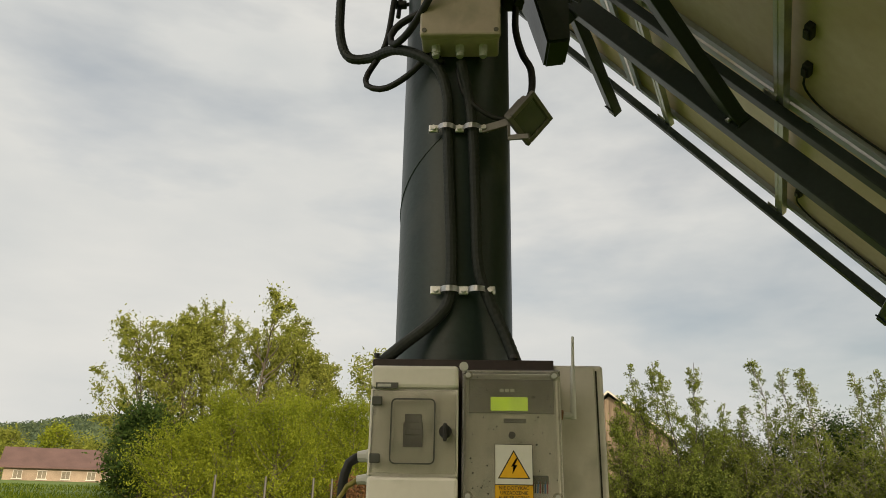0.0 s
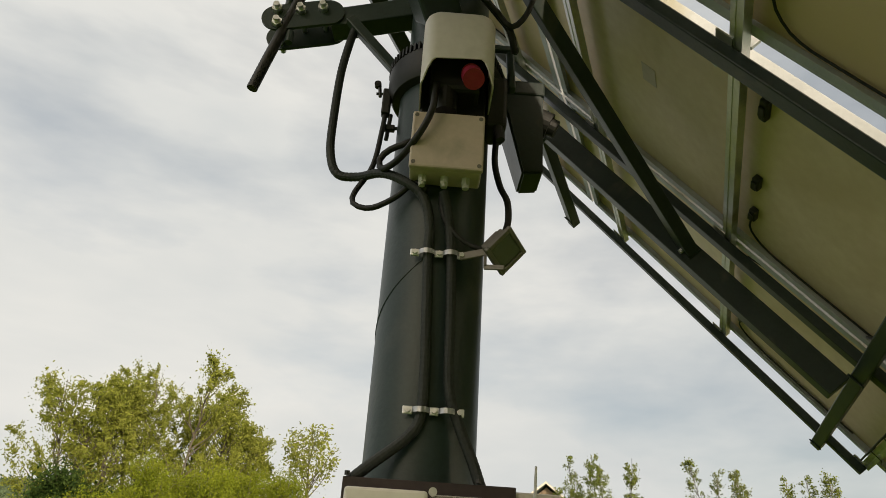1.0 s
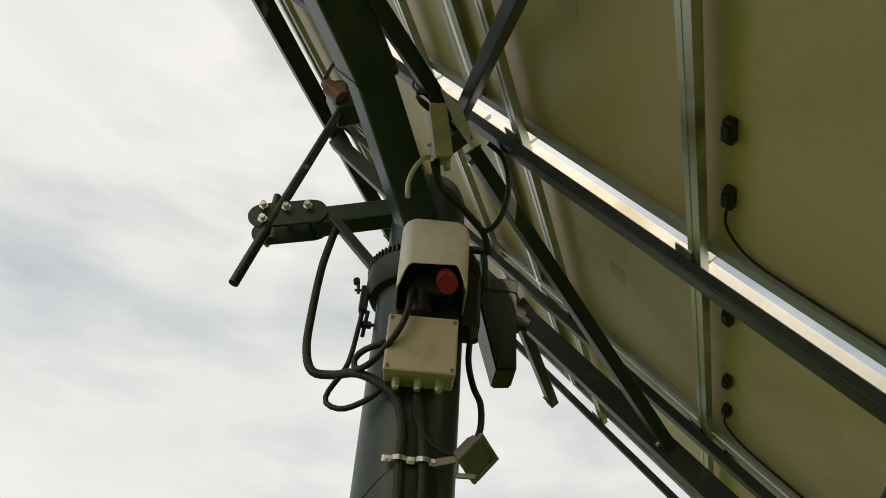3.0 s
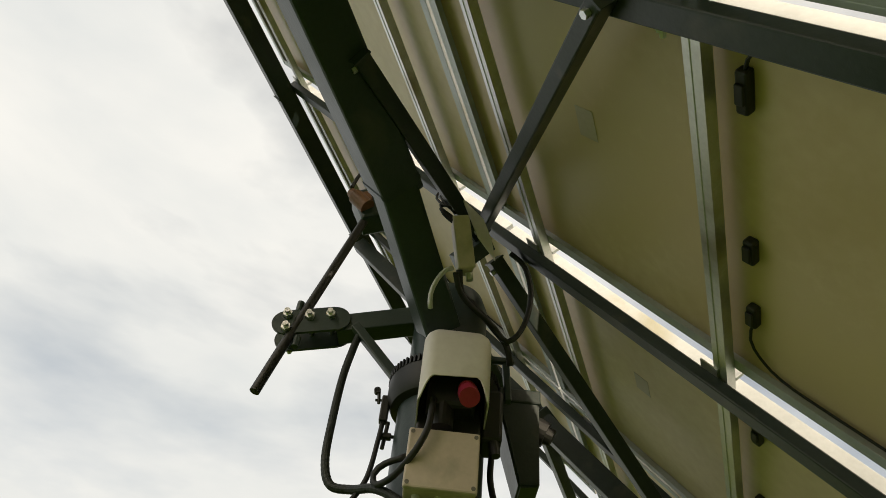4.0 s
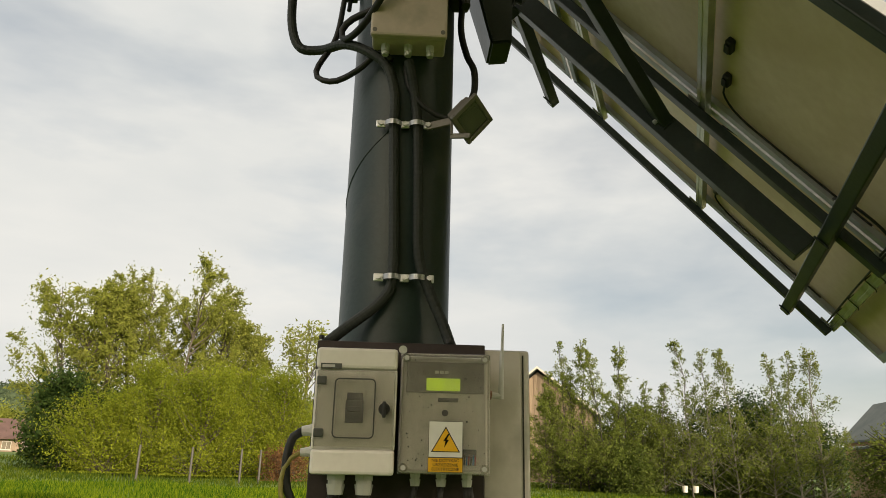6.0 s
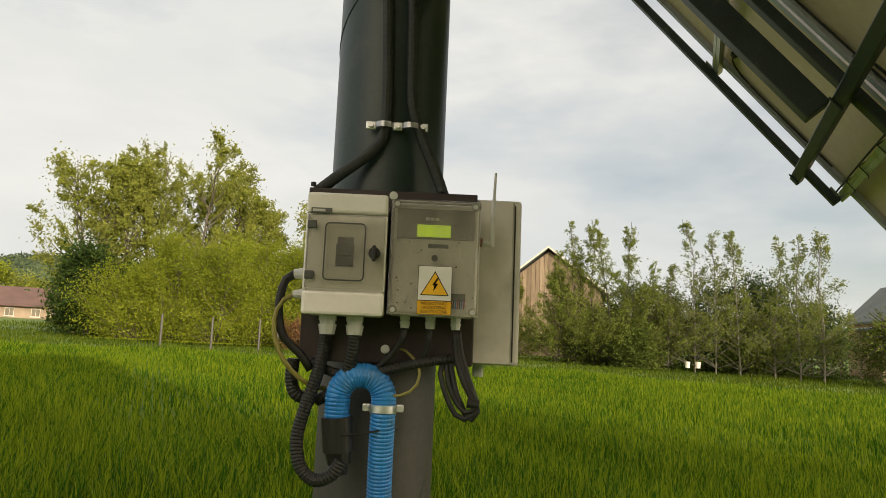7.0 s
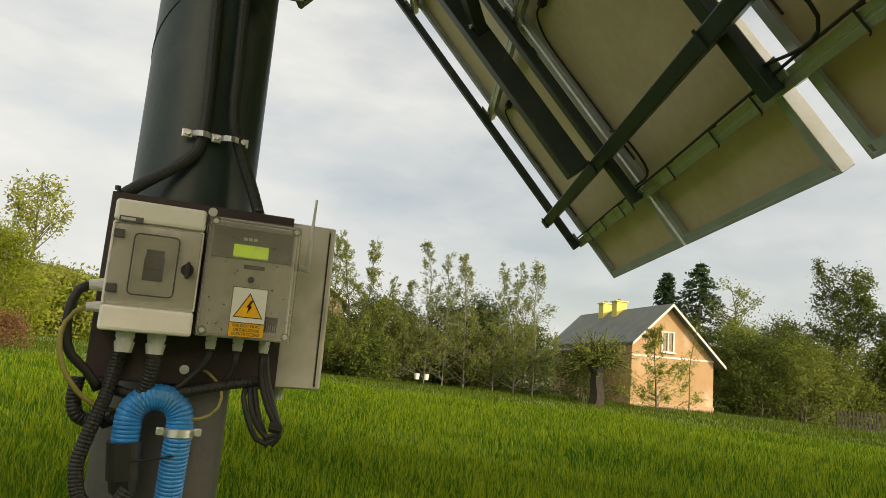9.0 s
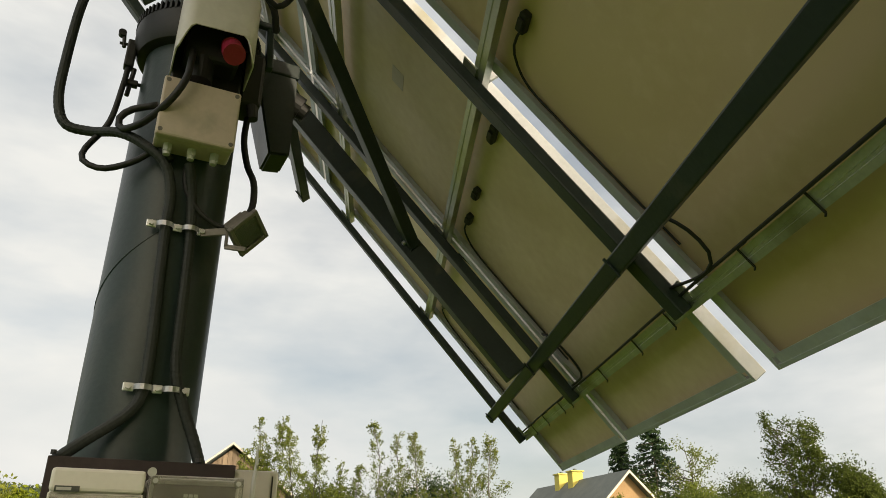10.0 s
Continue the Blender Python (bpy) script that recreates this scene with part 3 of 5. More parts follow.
def lathe(bm, profile, seg=48, at=(0, 0, 0)):
    """Turned shape from (radius, height) pairs."""
    rings = [[bm.verts.new((at[0] + r * math.cos(2 * math.pi * k / seg), at[1] + r * math.sin(2 * math.pi * k / seg), at[2] + z)) for k in range(seg)] for r, z in profile]
    for a, b in zip(rings, rings[1:]):
        for k in range(seg):
            bm.faces.new((a[k], a[(k + 1) % seg], b[(k + 1) % seg], b[k]))
    bm.faces.new(list(reversed(rings[0])))
    bm.faces.new(rings[-1])
    return bm


def smooth_part(name, bm, material, parent, label="", angle=35):
    ob = part(name, bm, material, parent, label, True)
    mesh = ob.data
    mesh.update()
    b2 = bmesh.new()
    b2.from_mesh(mesh)
    for e in b2.edges:
        if len(e.link_faces) == 2 and e.calc_face_angle(0) > radians(angle):
            e.smooth = False
    b2.to_mesh(mesh)
    b2.free()
    return ob


mast = thing("mast", "round steel mast painted dark green, standing in the field", "mast", at=(MX, MY, 0))
smooth_part("base_tube", lathe(bmesh.new(), [(0.1285, -0.2), (0.1285, 1.405), (0.1280, 1.41)], 64), GREYPAINT, mast, "dusty grey lower length of the mast")
smooth_part("lower_tube", lathe(bmesh.new(), [(0.128, 1.41), (0.128, 2.80)], 64), PAINT, mast)
smooth_part("upper_tube", lathe(bmesh.new(), [(0.116, 2.90), (0.116, 3.16), (0.100, 3.21), (0.05, 3.235)], 48), PAINT, mast)
# helical weld seam
seam = [(0.1285 * math.cos(a), 0.1285 * math.sin(a), 2.232 - 0.115 * (math.radians(258) - a)) for a in np.linspace(math.radians(258), math.radians(170), 24)]
part("weld_seam", sweep(bmesh.new(), seam, 0.0014, 6, 0.02), PAINT, mast)
seam = [(0.1285 * math.cos(a), 0.1285 * math.sin(a), 1.12 - 0.30 * (math.radians(330) - a)) for a in np.linspace(math.radians(330), math.radians(275), 14)]
part("weld_seam", sweep(bmesh.new(), seam, 0.0014, 6, 0.02), PAINT, mast)

ring = thing("slewing_ring", "black toothed slewing ring round the mast head", "gear", at=(MX, MY, 2.86))
smooth_part("ring_body", lathe(bmesh.new(), [(0.128, -0.095), (0.150, -0.088), (0.164, -0.06), (0.164, -0.006), (0.150, 0.0)], 64), BLACK, ring)
bm = bmesh.new()
for k in range(72):
    a = 2 * math.pi * k / 72
    block(bm, (0.155 * math.cos(a), 0.155 * math.sin(a), 0.006), (0.022, 0.006, 0.026), Matrix.Rotation(a, 3, "Z"))
part("teeth", bm, BLACK, ring).data.update()
tagged(ring.children[-1], kind="stuff")

# tilt actuator: arm, clevis plates, threaded rod
act = thing("tilt_actuator", "dark green screw actuator with arm and threaded rod", "actuator", at=(-0.30, MY, 3.12))


def al(x, y, z):
    return Vector((x, y, z)) - act.location


def straight(bm, a, b, w, h, bevel=0.004):
    a, b = Vector(a), Vector(b)
    x = (b - a).normalized()
    z = Vector((0, 0, 1)) if abs(x.z) < 0.9 else Vector((0, -1, 0))
    z = (z - z.dot(x) * x).normalized()
    block(bm, (a + b) / 2, ((b - a).length, w, h), Matrix((x, z.cross(x), z)).transposed(), bevel)
    return bm


part("arm", straight(bmesh.new(), al(-0.365, MY + 0.037, 3.073), al(-0.08, MY + 0.02, 3.142), 0.07, 0.070), PAINT, act)
part("arm_brace", straight(bmesh.new(), al(-0.302, MY - 0.01, 3.060), al(-0.135, MY - 0.01, 2.865), 0.03, 0.03), PAINT, act)
for y in (MY - 0.006, MY + 0.080):
    bm = bmesh.new()
    a, b = al(-0.520, y, 3.046), al(-0.370, y, 3.084)
    straight(bm, a, b, 0.010, 0.094, 0.0)
    for p in (a, b):
        rod(bm, p - Vector((0, 0.0035, 0)), p + Vector((0, 0.0035, 0)), 0.047, seg=28)
    part("clevis_plate", bm, PAINT, act)
for x, z in ((-0.522, 3.073), (-0.452, 3.076), (-0.387, 3.091), (-0.515, 3.019)):
    bm = rodded(al(x, MY - 0.040, z), al(x, MY + 0.11, z), 0.009, seg=12)
    rod(bm, al(x, MY - 0.026, z), al(x, MY - 0.010, z), 0.016, seg=6)
    part("bolt", bm, ZINC, act, "zinc bolt with nut")
for x, z in ((-0.495, 3.12), (-0.475, 2.98)):
    part("trunnion_pin", rodded(al(x, MY, z - 0.02), al(x, MY, z + 0.02), 0.012, seg=12), PAINT, act)
smooth_part("threaded_rod", sweep(bmesh.new(), [al(-0.552, MY, 2.783), al(-0.512, MY, 2.95), al(-0.430, MY, 3.275), al(-0.352, MY, 3.59)], 0.0160, 12, 0.005, 0.012), BLACK, act, "black threaded rod")
bm = bmesh.new()
block(bm, al(-0.32, MY + 0.02, 3.66), (0.17, 0.10, 0.16), Matrix.Rotation(radians(-25), 3, "Y"), 0.012)
part("gearbox", bm, PAINT, act, "dark green worm gearbox")
bm = rodded(al(-0.350, MY - 0.04, 3.600), al(-0.405, MY - 0.04, 3.655), 0.030, seg=20)
rod(bm, al(-0.400, MY - 0.04, 3.648), al(-0.425, MY - 0.04, 3.676), 0.024, 0.018, seg=16)
block(bm, al(-0.372, MY - 0.035, 3.64), (0.06, 0.05, 0.05), Matrix.Rotation(radians(-25), 3, "Y"), 0.006)
part("motor", bm, COPPER, act, "brown geared motor")
part("lead", sweep(bmesh.new(), [al(-0.425, MY - 0.05, 3.69), al(-0.405, MY - 0.05, 3.78), al(-0.36, MY - 0.04, 3.84), al(-0.30, MY - 0.02, 3.86)], 0.007, 8), RUBBER, act)

# white drive cover
drive = thing("drive_motor", "slewing motor under a white plastic cover", "motor", at=(0.022, 1.52, 2.74))


def dl(x, y, z):
    return Vector((x, y, z)) - drive.location


bm = bmesh.new()
outline = []
for cx, cy, a0 in ((0.082, 1.478, -90), (0.082, 1.592, 0), (-0.034, 1.592, 90), (-0.034, 1.478, 180)):
    for k in range(7):
        a = radians(a0 + 15 * k)
        outline.append((cx + 0.034 * math.cos(a), cy + 0.034 * math.sin(a)))
n = len(outline)


def skirt(x, y):
    """Lower rim: short in front, longer at the flanks."""
    front = max(0.0, min(1.0, (1.475 - y) / 0.03))
    edge = min(1.0, abs(x - 0.024) / 0.088)
    return 2.655 + 0.066 * front * (1 - edge ** 6) + 0.006 * math.sin(9 * x)


shell = []
for inset, top in ((0.0, None), (0.0, 2.846), (0.005, 2.864), (0.014, 2.877), (0.030, 2.884)):
    shell.append([bm.verts.new(dl(0.024 + (x - 0.024) * (1 - inset / 0.09), 1.535 + (y - 1.535) * (1 - inset / 0.09), skirt(x, y) if top is None else top)) for x, y in outline])
for a, b in zip(shell, shell[1:]):
    for k in range(n):
        bm.faces.new((a[k], a[(k + 1) % n], b[(k + 1) % n], b[k]))
bm.faces.new(shell[-1])
inner = [[bm.verts.new(dl(0.024 + (x - 0.024) * 0.965, 1.535 + (y - 1.535) * 0.965, z if z else skirt(x, y) + 0.0005)) for x, y in outline] for z in (None, 2.855)]
for k in range(n):
    bm.faces.new((inner[0][(k + 1) % n], inner[0][k], inner[1][k], inner[1][(k + 1) % n]))
    bm.faces.new((shell[0][(k + 1) % n], shell[0][k], inner[0][k], inner[0][(k + 1) % n]))
bm.faces.new(list(reversed(inner[1])))
smooth_part("cover", bm, COVER, drive, "off-white plastic rain cover")
bm = bmesh.new()
block(bm, dl(0.02, 1.55, 2.725), (0.13, 0.10, 0.12), None, 0.012)
rod(bm, dl(0.0, 1.53, 2.70), dl(0.0, 1.53, 2.61), 0.030, seg=20)
part("motor_body", bm, BLACK, drive)
bm = rodded(dl(0.060, 1.475, 2.692), dl(0.064, 1.452, 2.662), 0.027, seg=24)
rod(bm, dl(0.058, 1.50, 2.72), dl(0.058, 1.470, 2.695), 0.024, seg=20)
part("cap", bm, RED, drive, "red plastic cap")
part("carrier", boxed((0.17, 0.06, 0.20), dl(0.02, 1.60, 2.66), None, 0.006), BLACK, drive)
bm = bmesh.new()
block(bm, dl(0.135, 1.64, 2.71), (0.06, 0.10, 0.16), None, 0.01)
rod(bm, dl(0.135, 1.62, 2.70), dl(0.150, 1.60, 2.59), 0.022, 0.012, seg=16)
part("worm_housing", bm, BLACK, drive)

# second gear housing behind the mast
gear = thing("gear_housing", "dark green tapered gear housing bolted beside the mast head", "gearbox", at=(0.26, 1.85, 2.8))
bm = bmesh.new()
lo = [bm.verts.new(Vector(p) - gear.location) for p in ((0.238, 1.80, 2.62), (0.298, 1.80, 2.628), (0.298, 1.92, 2.628), (0.238, 1.92, 2.62))]
hi = [bm.verts.new(Vector(p) - gear.location) for p in ((0.165, 1.78, 2.90), (0.296, 1.78, 2.90), (0.296, 1.94, 2.90), (0.165, 1.94, 2.90))]
for k in range(4):
    bm.faces.new((lo[k], lo[(k + 1) % 4], hi[(k + 1) % 4], hi[k]))
bm.faces.new(hi)
bm.faces.new(list(reversed(lo)))
bmesh.ops.bevel(bm, geom=list(bm.edges), offset=0.006, segments=2, affect="EDGES")
part("housing", bm, BEAM, gear)
bm = rodded(Vector((0.24, 1.84, 2.86)) - gear.location, Vector((0.325, 1.84, 2.82)) - gear.location, 0.040, seg=20)
rod(bm, Vector((0.325, 1.84, 2.82)) - gear.location, Vector((0.345, 1.84, 2.81)) - gear.location, 0.028, seg=16)
part("motor", bm, BLACK, gear)
part("flange", boxed((0.20, 0.05, 0.05), Vector((0.20, 1.80, 2.91)) - gear.location, None, 0.006), BEAM, gear)
part("link", straight(bmesh.new(), Vector((0.175, 1.66, 2.945)) - gear.location, Vector((0.185, 1.66, 2.80)) - gear.location, 0.02, 0.026), PAINT, gear)
part("lever", straight(bmesh.new(), Vector((0.12, 1.64, 2.93)) - gear.location, Vector((0.20, 1.66, 2.945)) - gear.location, 0.02, 0.018), PAINT, gear)

cross_bar(0.86, 1.94, 1.435, 0.125, 0.05, 0.05, "short dark green bar under the far slope beam", (1.875,))

# limit switch
lim = thing("limit_switch", "small black limit switch on a bracket beside the mast", "switch", at=(-0.165, MY, 2.75))
ll = lambda x, z, y=MY: Vector((x, y, z)) - lim.location
part("body", boxed((0.024, 0.03, 0.085), ll(-0.166, 2.770), None, 0.004), BLACK, lim)
part("plunger", rodded(ll(-0.186, 2.79), ll(-0.192, 2.838), 0.005, seg=8), BLACK, lim)
part("roller", rodded(ll(-0.196, 2.832, MY - 0.008), ll(-0.196, 2.832, MY + 0.008), 0.010, seg=14), BLACK, lim)
part("side_arm", rodded(ll(-0.198, 2.80), ll(-0.165, 2.802), 0.004, seg=8), BLACK, lim)
part("lower_rod", rodded(ll(-0.150, 2.73), ll(-0.156, 2.645), 0.006, seg=8), BLACK, lim)
part("cross_pin", rodded(ll(-0.172, 2.682), ll(-0.12, 2.686), 0.005, seg=8), BLACK, lim)
part("clamp", boxed((0.03, 0.02, 0.016), ll(-0.150, 2.684), None, 0.003), BLACK, lim)
part("carrier", boxed((0.05, 0.012, 0.02), ll(-0.138, 2.80), None, 0.002), BLACK, lim)

# junction box on the mast
jb = thing("junction_box", "beige plastic junction box screwed to the mast", "electrical box", at=(0.011, 1.54, 2.51))
jl = lambda x, y, z: Vector((x, y, z)) - jb.location
part("body", boxed((0.174, 0.075, 0.155), jl(0.011, 1.552, 2.508), None, 0.006), BEIGE, jb)
part("lid", boxed((0.178, 0.018, 0.160), jl(0.011, 1.506, 2.508), None, 0.005), BEIGE, jb)
for x in (-0.068, 0.090):
    for z in (2.44, 2.576):
        part("screw", rodded(jl(x, 1.499, z), jl(x, 1.4955, z), 0.0055, seg=10), LAMPGREY, jb)
for x in (-0.044, 0.010, 0.062):
    bm = rodded(jl(x, 1.545, 2.432), jl(x, 1.545, 2.412), 0.011, seg=6)
    rod(bm, jl(x, 1.545, 2.414), jl(x, 1.545, 2.403), 0.009, 0.008, seg=14)
    part("cable_gland", bm, GLAND, jb, "grey cable gland")

# upper electronics box and grey gusset at the head
ub = thing("sensor_box", "beige sensor box fixed beneath the tilting frame", "electrical box", at=(0.008, 1.372, 3.122))
rot = Matrix.Rotation(radians(-12), 3, "Y") @ Matrix.Rotation(radians(20), 3, "X")
part("body", boxed((0.046, 0.06, 0.165), (0.0, 0, 0), rot, 0.006), BEIGE, ub)
part("lid", boxed((0.050, 0.010, 0.168), rot @ Vector((0, -0.036, 0)), rot, 0.004), BEIGE, ub)
part("cable_gland", rodded(rot @ Vector((0.01, 0, -0.085)), rot @ Vector((0.01, 0, -0.107)), 0.011, seg=8), GLAND, ub)
bm = bmesh.new()
poly = ((-0.006, 3.285), (0.062, 3.200), (0.088, 3.12), (0.102, 3.035), (0.048, 3.125))
f1 = [bm.verts.new((x, 1.326, z)) for x, z in poly]
f2 = [bm.verts.new((x, 1.331, z)) for x, z in poly]
bm.faces.new(f1)
bm.faces.new(list(reversed(f2)))
for k in range(5):
    bm.faces.new((f1[k], f2[k], f2[(k + 1) % 5], f1[(k + 1) % 5]))
tagged(part("gusset_plate", bm, CABGREY, None), "bare grey gusset plate at the frame joint", "bracket")

# flood lamp
fl = thing("flood_lamp", "small grey square flood lamp on a bracket", "lamp", at=(0.162, 1.545, 2.246))
fn = Vector((0.52, -0.66, -0.54)).normalized()
fu = Vector((0.56, 0.0, 0.83))
fu = (fu - fu.dot(fn) * fn).normalized()
frot = Matrix((fn.cross(fu) * -1, fn * -1, fu)).transposed() * 0.86
fp = lambda x, y, z: frot @ Vector((x, y, z))
bm = bmesh.new()
block(bm, fp(0, 0.022, 0), (0.078, 0.036, 0.078), frot, 0.006)
for k in range(5):
    block(bm, fp(-0.028 + 0.014 * k, 0.046, 0), (0.004, 0.016, 0.060), frot)
part("housing", bm, LAMPGREY, fl)
bm = bmesh.new()
for x, z, sx, sz in ((0, 0.043, 0.098, 0.012), (0, -0.043, 0.098, 0.012), (0.043, 0, 0.012, 0.074), (-0.043, 0, 0.012, 0.074)):
    block(bm, fp(x, -0.002, z), (sx, 0.014, sz), frot, 0.002)
part("bezel", bm, LAMPGREY, fl)
part("reflector", boxed((0.072, 0.004, 0.072), fp(0, 0.002, 0), frot), INNER, fl)
part("glass", boxed((0.074, 0.002, 0.074), fp(0, -0.004, 0), frot), LAMPGLASS, fl).visible_shadow = False
bm = bmesh.new()
fc = fl.location
straight(bm, Vector((0.060, 1.580, 2.238)) - fc, Vector((0.125, 1.560, 2.248)) - fc, 0.006, 0.018, 0.001)
straight(bm, Vector((0.118, 1.560, 2.208)) - fc, Vector((0.118, 1.560, 2.270)) - fc, 0.006, 0.016, 0.001)
straight(bm, Vector((0.116, 1.558, 2.206)) - fc, Vector((0.160, 1.540, 2.200)) - fc, 0.006, 0.012, 0.001)
part("bracket", bm, LAMPGREY, fl)

# pipe clamps on the mast
for z, dx in ((1.869, 0.020), (2.241, 0.008)):
    c = thing("pipe_clamp", "bright zinc double pipe clamp holding the conduits", "clamp", "clamps on the mast", at=(dx, 1.585, z))
    for x in (-0.026, 0.030):
        pts = [(x + 0.020 * math.cos(a), -0.004 - 0.020 * math.sin(a), 0) for a in np.linspace(0, math.pi, 9)]
        bm = bmesh.new()
        edge = [[bm.verts.new((px, py, dz)) for px, py, _ in pts] for dz in (-0.006, 0.006)]
        for q in range(len(pts) - 1):
            bm.faces.new((edge[0][q], edge[0][q + 1], edge[1][q + 1], edge[1][q]))
        bmesh.ops.solidify(bm, geom=list(bm.faces), thickness=0.0025)
        part("saddle", bm, ZINC, c)
    for x, w in ((-0.055, 0.022), (0.002, 0.020), (0.056, 0.022)):
        bm = boxed((w, 0.006, 0.018), (x, -0.004, 0), None, 0.002)
        rod(bm, (x, -0.006, 0), (x, -0.014, 0), 0.006, seg=6)
        part("bolted_lug", bm, ZINC, c)

# conduits on the mast front
BL = "black corrugated conduit strapped to the mast"
cable("conduit", [(-0.141, 1.570, 1.715), (-0.100, 1.576, 1.752), (-0.030, 1.580, 1.812), (-0.006, 1.5815, 1.860), (-0.004, 1.5815, 1.96), (-0.010, 1.5815, 2.10), (-0.016, 1.5815, 2.24), (-0.018, 1.576, 2.32), (-0.040, 1.57, 2.39), (-0.090, 1.5815, 2.435), (-0.150, 1.62, 2.475), (-0.218, 1.69, 2.500), (-0.276, 1.71, 2.518), (-0.303, 1.715, 2.59), (-0.308, 1.715, 2.71), (-0.306, 1.715, 2.86), (-0.294, 1.715, 2.97), (-0.281, 1.715, 3.05)], 0.0120, CONDUIT, BL, ribs=0.02, step=0.0045, seg=12)
cable("conduit", [(0.128, 1.572, 1.715), (0.108, 1.578, 1.77), (0.078, 1.5815, 1.84), (0.052, 1.5815, 1.92), (0.046, 1.5815, 2.06), (0.040, 1.5815, 2.22), (0.030, 1.5815, 2.32), (0.012, 1.56, 2.40)], 0.0120, CONDUIT, BL, ribs=0.02, step=0.0045, seg=12)
cable("cable", [(0.005, 1.575, 2.395), (0.015, 1.578, 2.34), (0.050, 1.575, 2.29), (0.095, 1.575, 2.262), (0.125, 1.57, 2.262)], 0.006, RUBBER, "thin black lamp cable", seg=8)
cable("cable", [(0.140, 1.66, 2.76), (0.146, 1.665, 2.66), (0.143, 1.66, 2.56), (0.158, 1.65, 2.48), (0.174, 1.62, 2.42), (0.172, 1.58, 2.34), (0.158, 1.56, 2.29)], 0.0085, RUBBER, "black cable hanging down to the lamp", seg=8)
cable("cable", [(-0.026, 1.50, 2.68), (-0.028, 1.478, 2.63), (-0.033, 1.468, 2.57), (-0.058, 1.480, 2.51), (-0.104, 1.54, 2.472), (-0.146, 1.60, 2.476), (-0.158, 1.61, 2.506), (-0.135, 1.60, 2.533), (-0.080, 1.57, 2.545)], 0.0085, RUBBER, "black motor cable looping into the junction box", seg=8)
cable("cable", [(-0.166, 1.72, 2.73), (-0.168, 1.70, 2.66), (-0.180, 1.68, 2.53), (-0.218, 1.67, 2.44), (-0.215, 1.66, 2.402), (-0.170, 1.645, 2.385), (-0.110, 1.61, 2.40), (-0.060, 1.575, 2.43), (-0.030, 1.56, 2.40)], 0.0075, RUBBER, "black switch cable in a loose loop", seg=8)
cable("cable", [(-0.004, 1.375, 3.02), (0.012, 1.41, 2.985), (0.045, 1.47, 2.99), (0.122, 1.55, 2.985), (0.167, 1.56, 2.94), (0.214, 1.56, 3.004), (0.236, 1.55, 3.125), (0.214, 1.54, 3.235), (0.165, 1.52, 3.27)], 0.0085, RUBBER, "black cable loop at the mast head", seg=8)
cable("cable", [(0.006, 1.375, 3.03), (0.018, 1.43, 2.995), (0.055, 1.50, 3.02), (0.125, 1.565, 2.99), (0.168, 1.585, 2.945), (0.185, 1.62, 2.90)], 0.010, RUBBER, "black cable bundle at the mast head", seg=8)
cable("cable", [(-0.014, 1.36, 3.020), (-0.036, 1.355, 3.00), (-0.056, 1.365, 2.965), (-0.066, 1.38, 2.93), (-0.062, 1.39, 2.89)], 0.007, GLAND, "grey cable at the sensor box", seg=8)
for k in range(4):
    cable("cable", [(-0.075 + 0.015 * k, 1.36, 3.36 - 0.012 * k), (-0.085 + 0.012 * k, 1.35, 3.30 + 0.01 * k), (-0.045 + 0.01 * k, 1.34 + 0.01 * k, 3.255), (-0.020 - 0.012 * k, 1.35, 3.285), (-0.050, 1.36, 3.31 - 0.01 * k), (-0.072, 1.35, 3.265), (-0.030 - 0.008 * k, 1.36, 3.235), (-0.010, 1.37, 3.205)], 0.0042, RUBBER, "thin black leads tangled at the frame joint", seg=6)

# ---------------- control boxes ----------------
plate = part("mounting_plate", boxed((0.350, 0.008, 0.355), (0.022, 1.556, 1.544), None, 0.002), RUST, None)
tagged(plate, "dark brown steel plate behind the control boxes", "plate")
bracket = thing("plate_bracket", "dark steel bracket holding the plate to the mast", "bracket", at=(0.02, 1.585, 1.55))
for z in (-0.12, 0.12):
    part("strap", boxed((0.20, 0.05, 0.03), (0, 0, z), None, 0.004), RUST, bracket)
for x in (-0.145, 0.12):
    b = rodded((x, 1.552, 1.724), (x, 1.552, 1.732), 0.006, seg=6)
    tagged(part("plate_bolt", b, BLACK, None), "black bolt head on the plate edge", "bolt", "bolts of the plate")
b = rodded((0.020, 1.552, 1.395), (0.020, 1.540, 1.395), 0.008, seg=6)
rod(b, (0.020, 1.552, 1.395), (0.020, 1.549, 1.395), 0.009, seg=20)
tagged(part("plate_bolt", b, ZINC, None), "zinc bolt with washer on the plate", "bolt", "bolts of the plate")

lb = thing("breaker_box", "light grey breaker box with a clear hinged window", "electrical box", at=(-0.061, 1.50, 1.573))
lbl = lambda x, y, z: Vector((x, y, z)) - lb.location
part("body", boxed((0.152, 0.092, 0.232), lbl(-0.061, 1.506, 1.573), None, 0.008), GREYBOX, lb)
part("front_cover", boxed((0.156, 0.018, 0.040), lbl(-0.061, 1.457, 1.671), None, 0.006), GREYBOX, lb)
part("front_cover", boxed((0.156, 0.018, 0.045), lbl(-0.061, 1.457, 1.4785), None, 0.006), GREYBOX, lb)
for x in (-0.1365, 0.0145):
    part("edge_strip", boxed((0.005, 0.014, 0.148), lbl(x, 1.459, 1.5755), None, 0.002), GREYBOX, lb)
part("recess", boxed((0.146, 0.002, 0.149), lbl(-0.061, 1.4585, 1.576), None), STEEL, lb, "grey dusty inner panel")
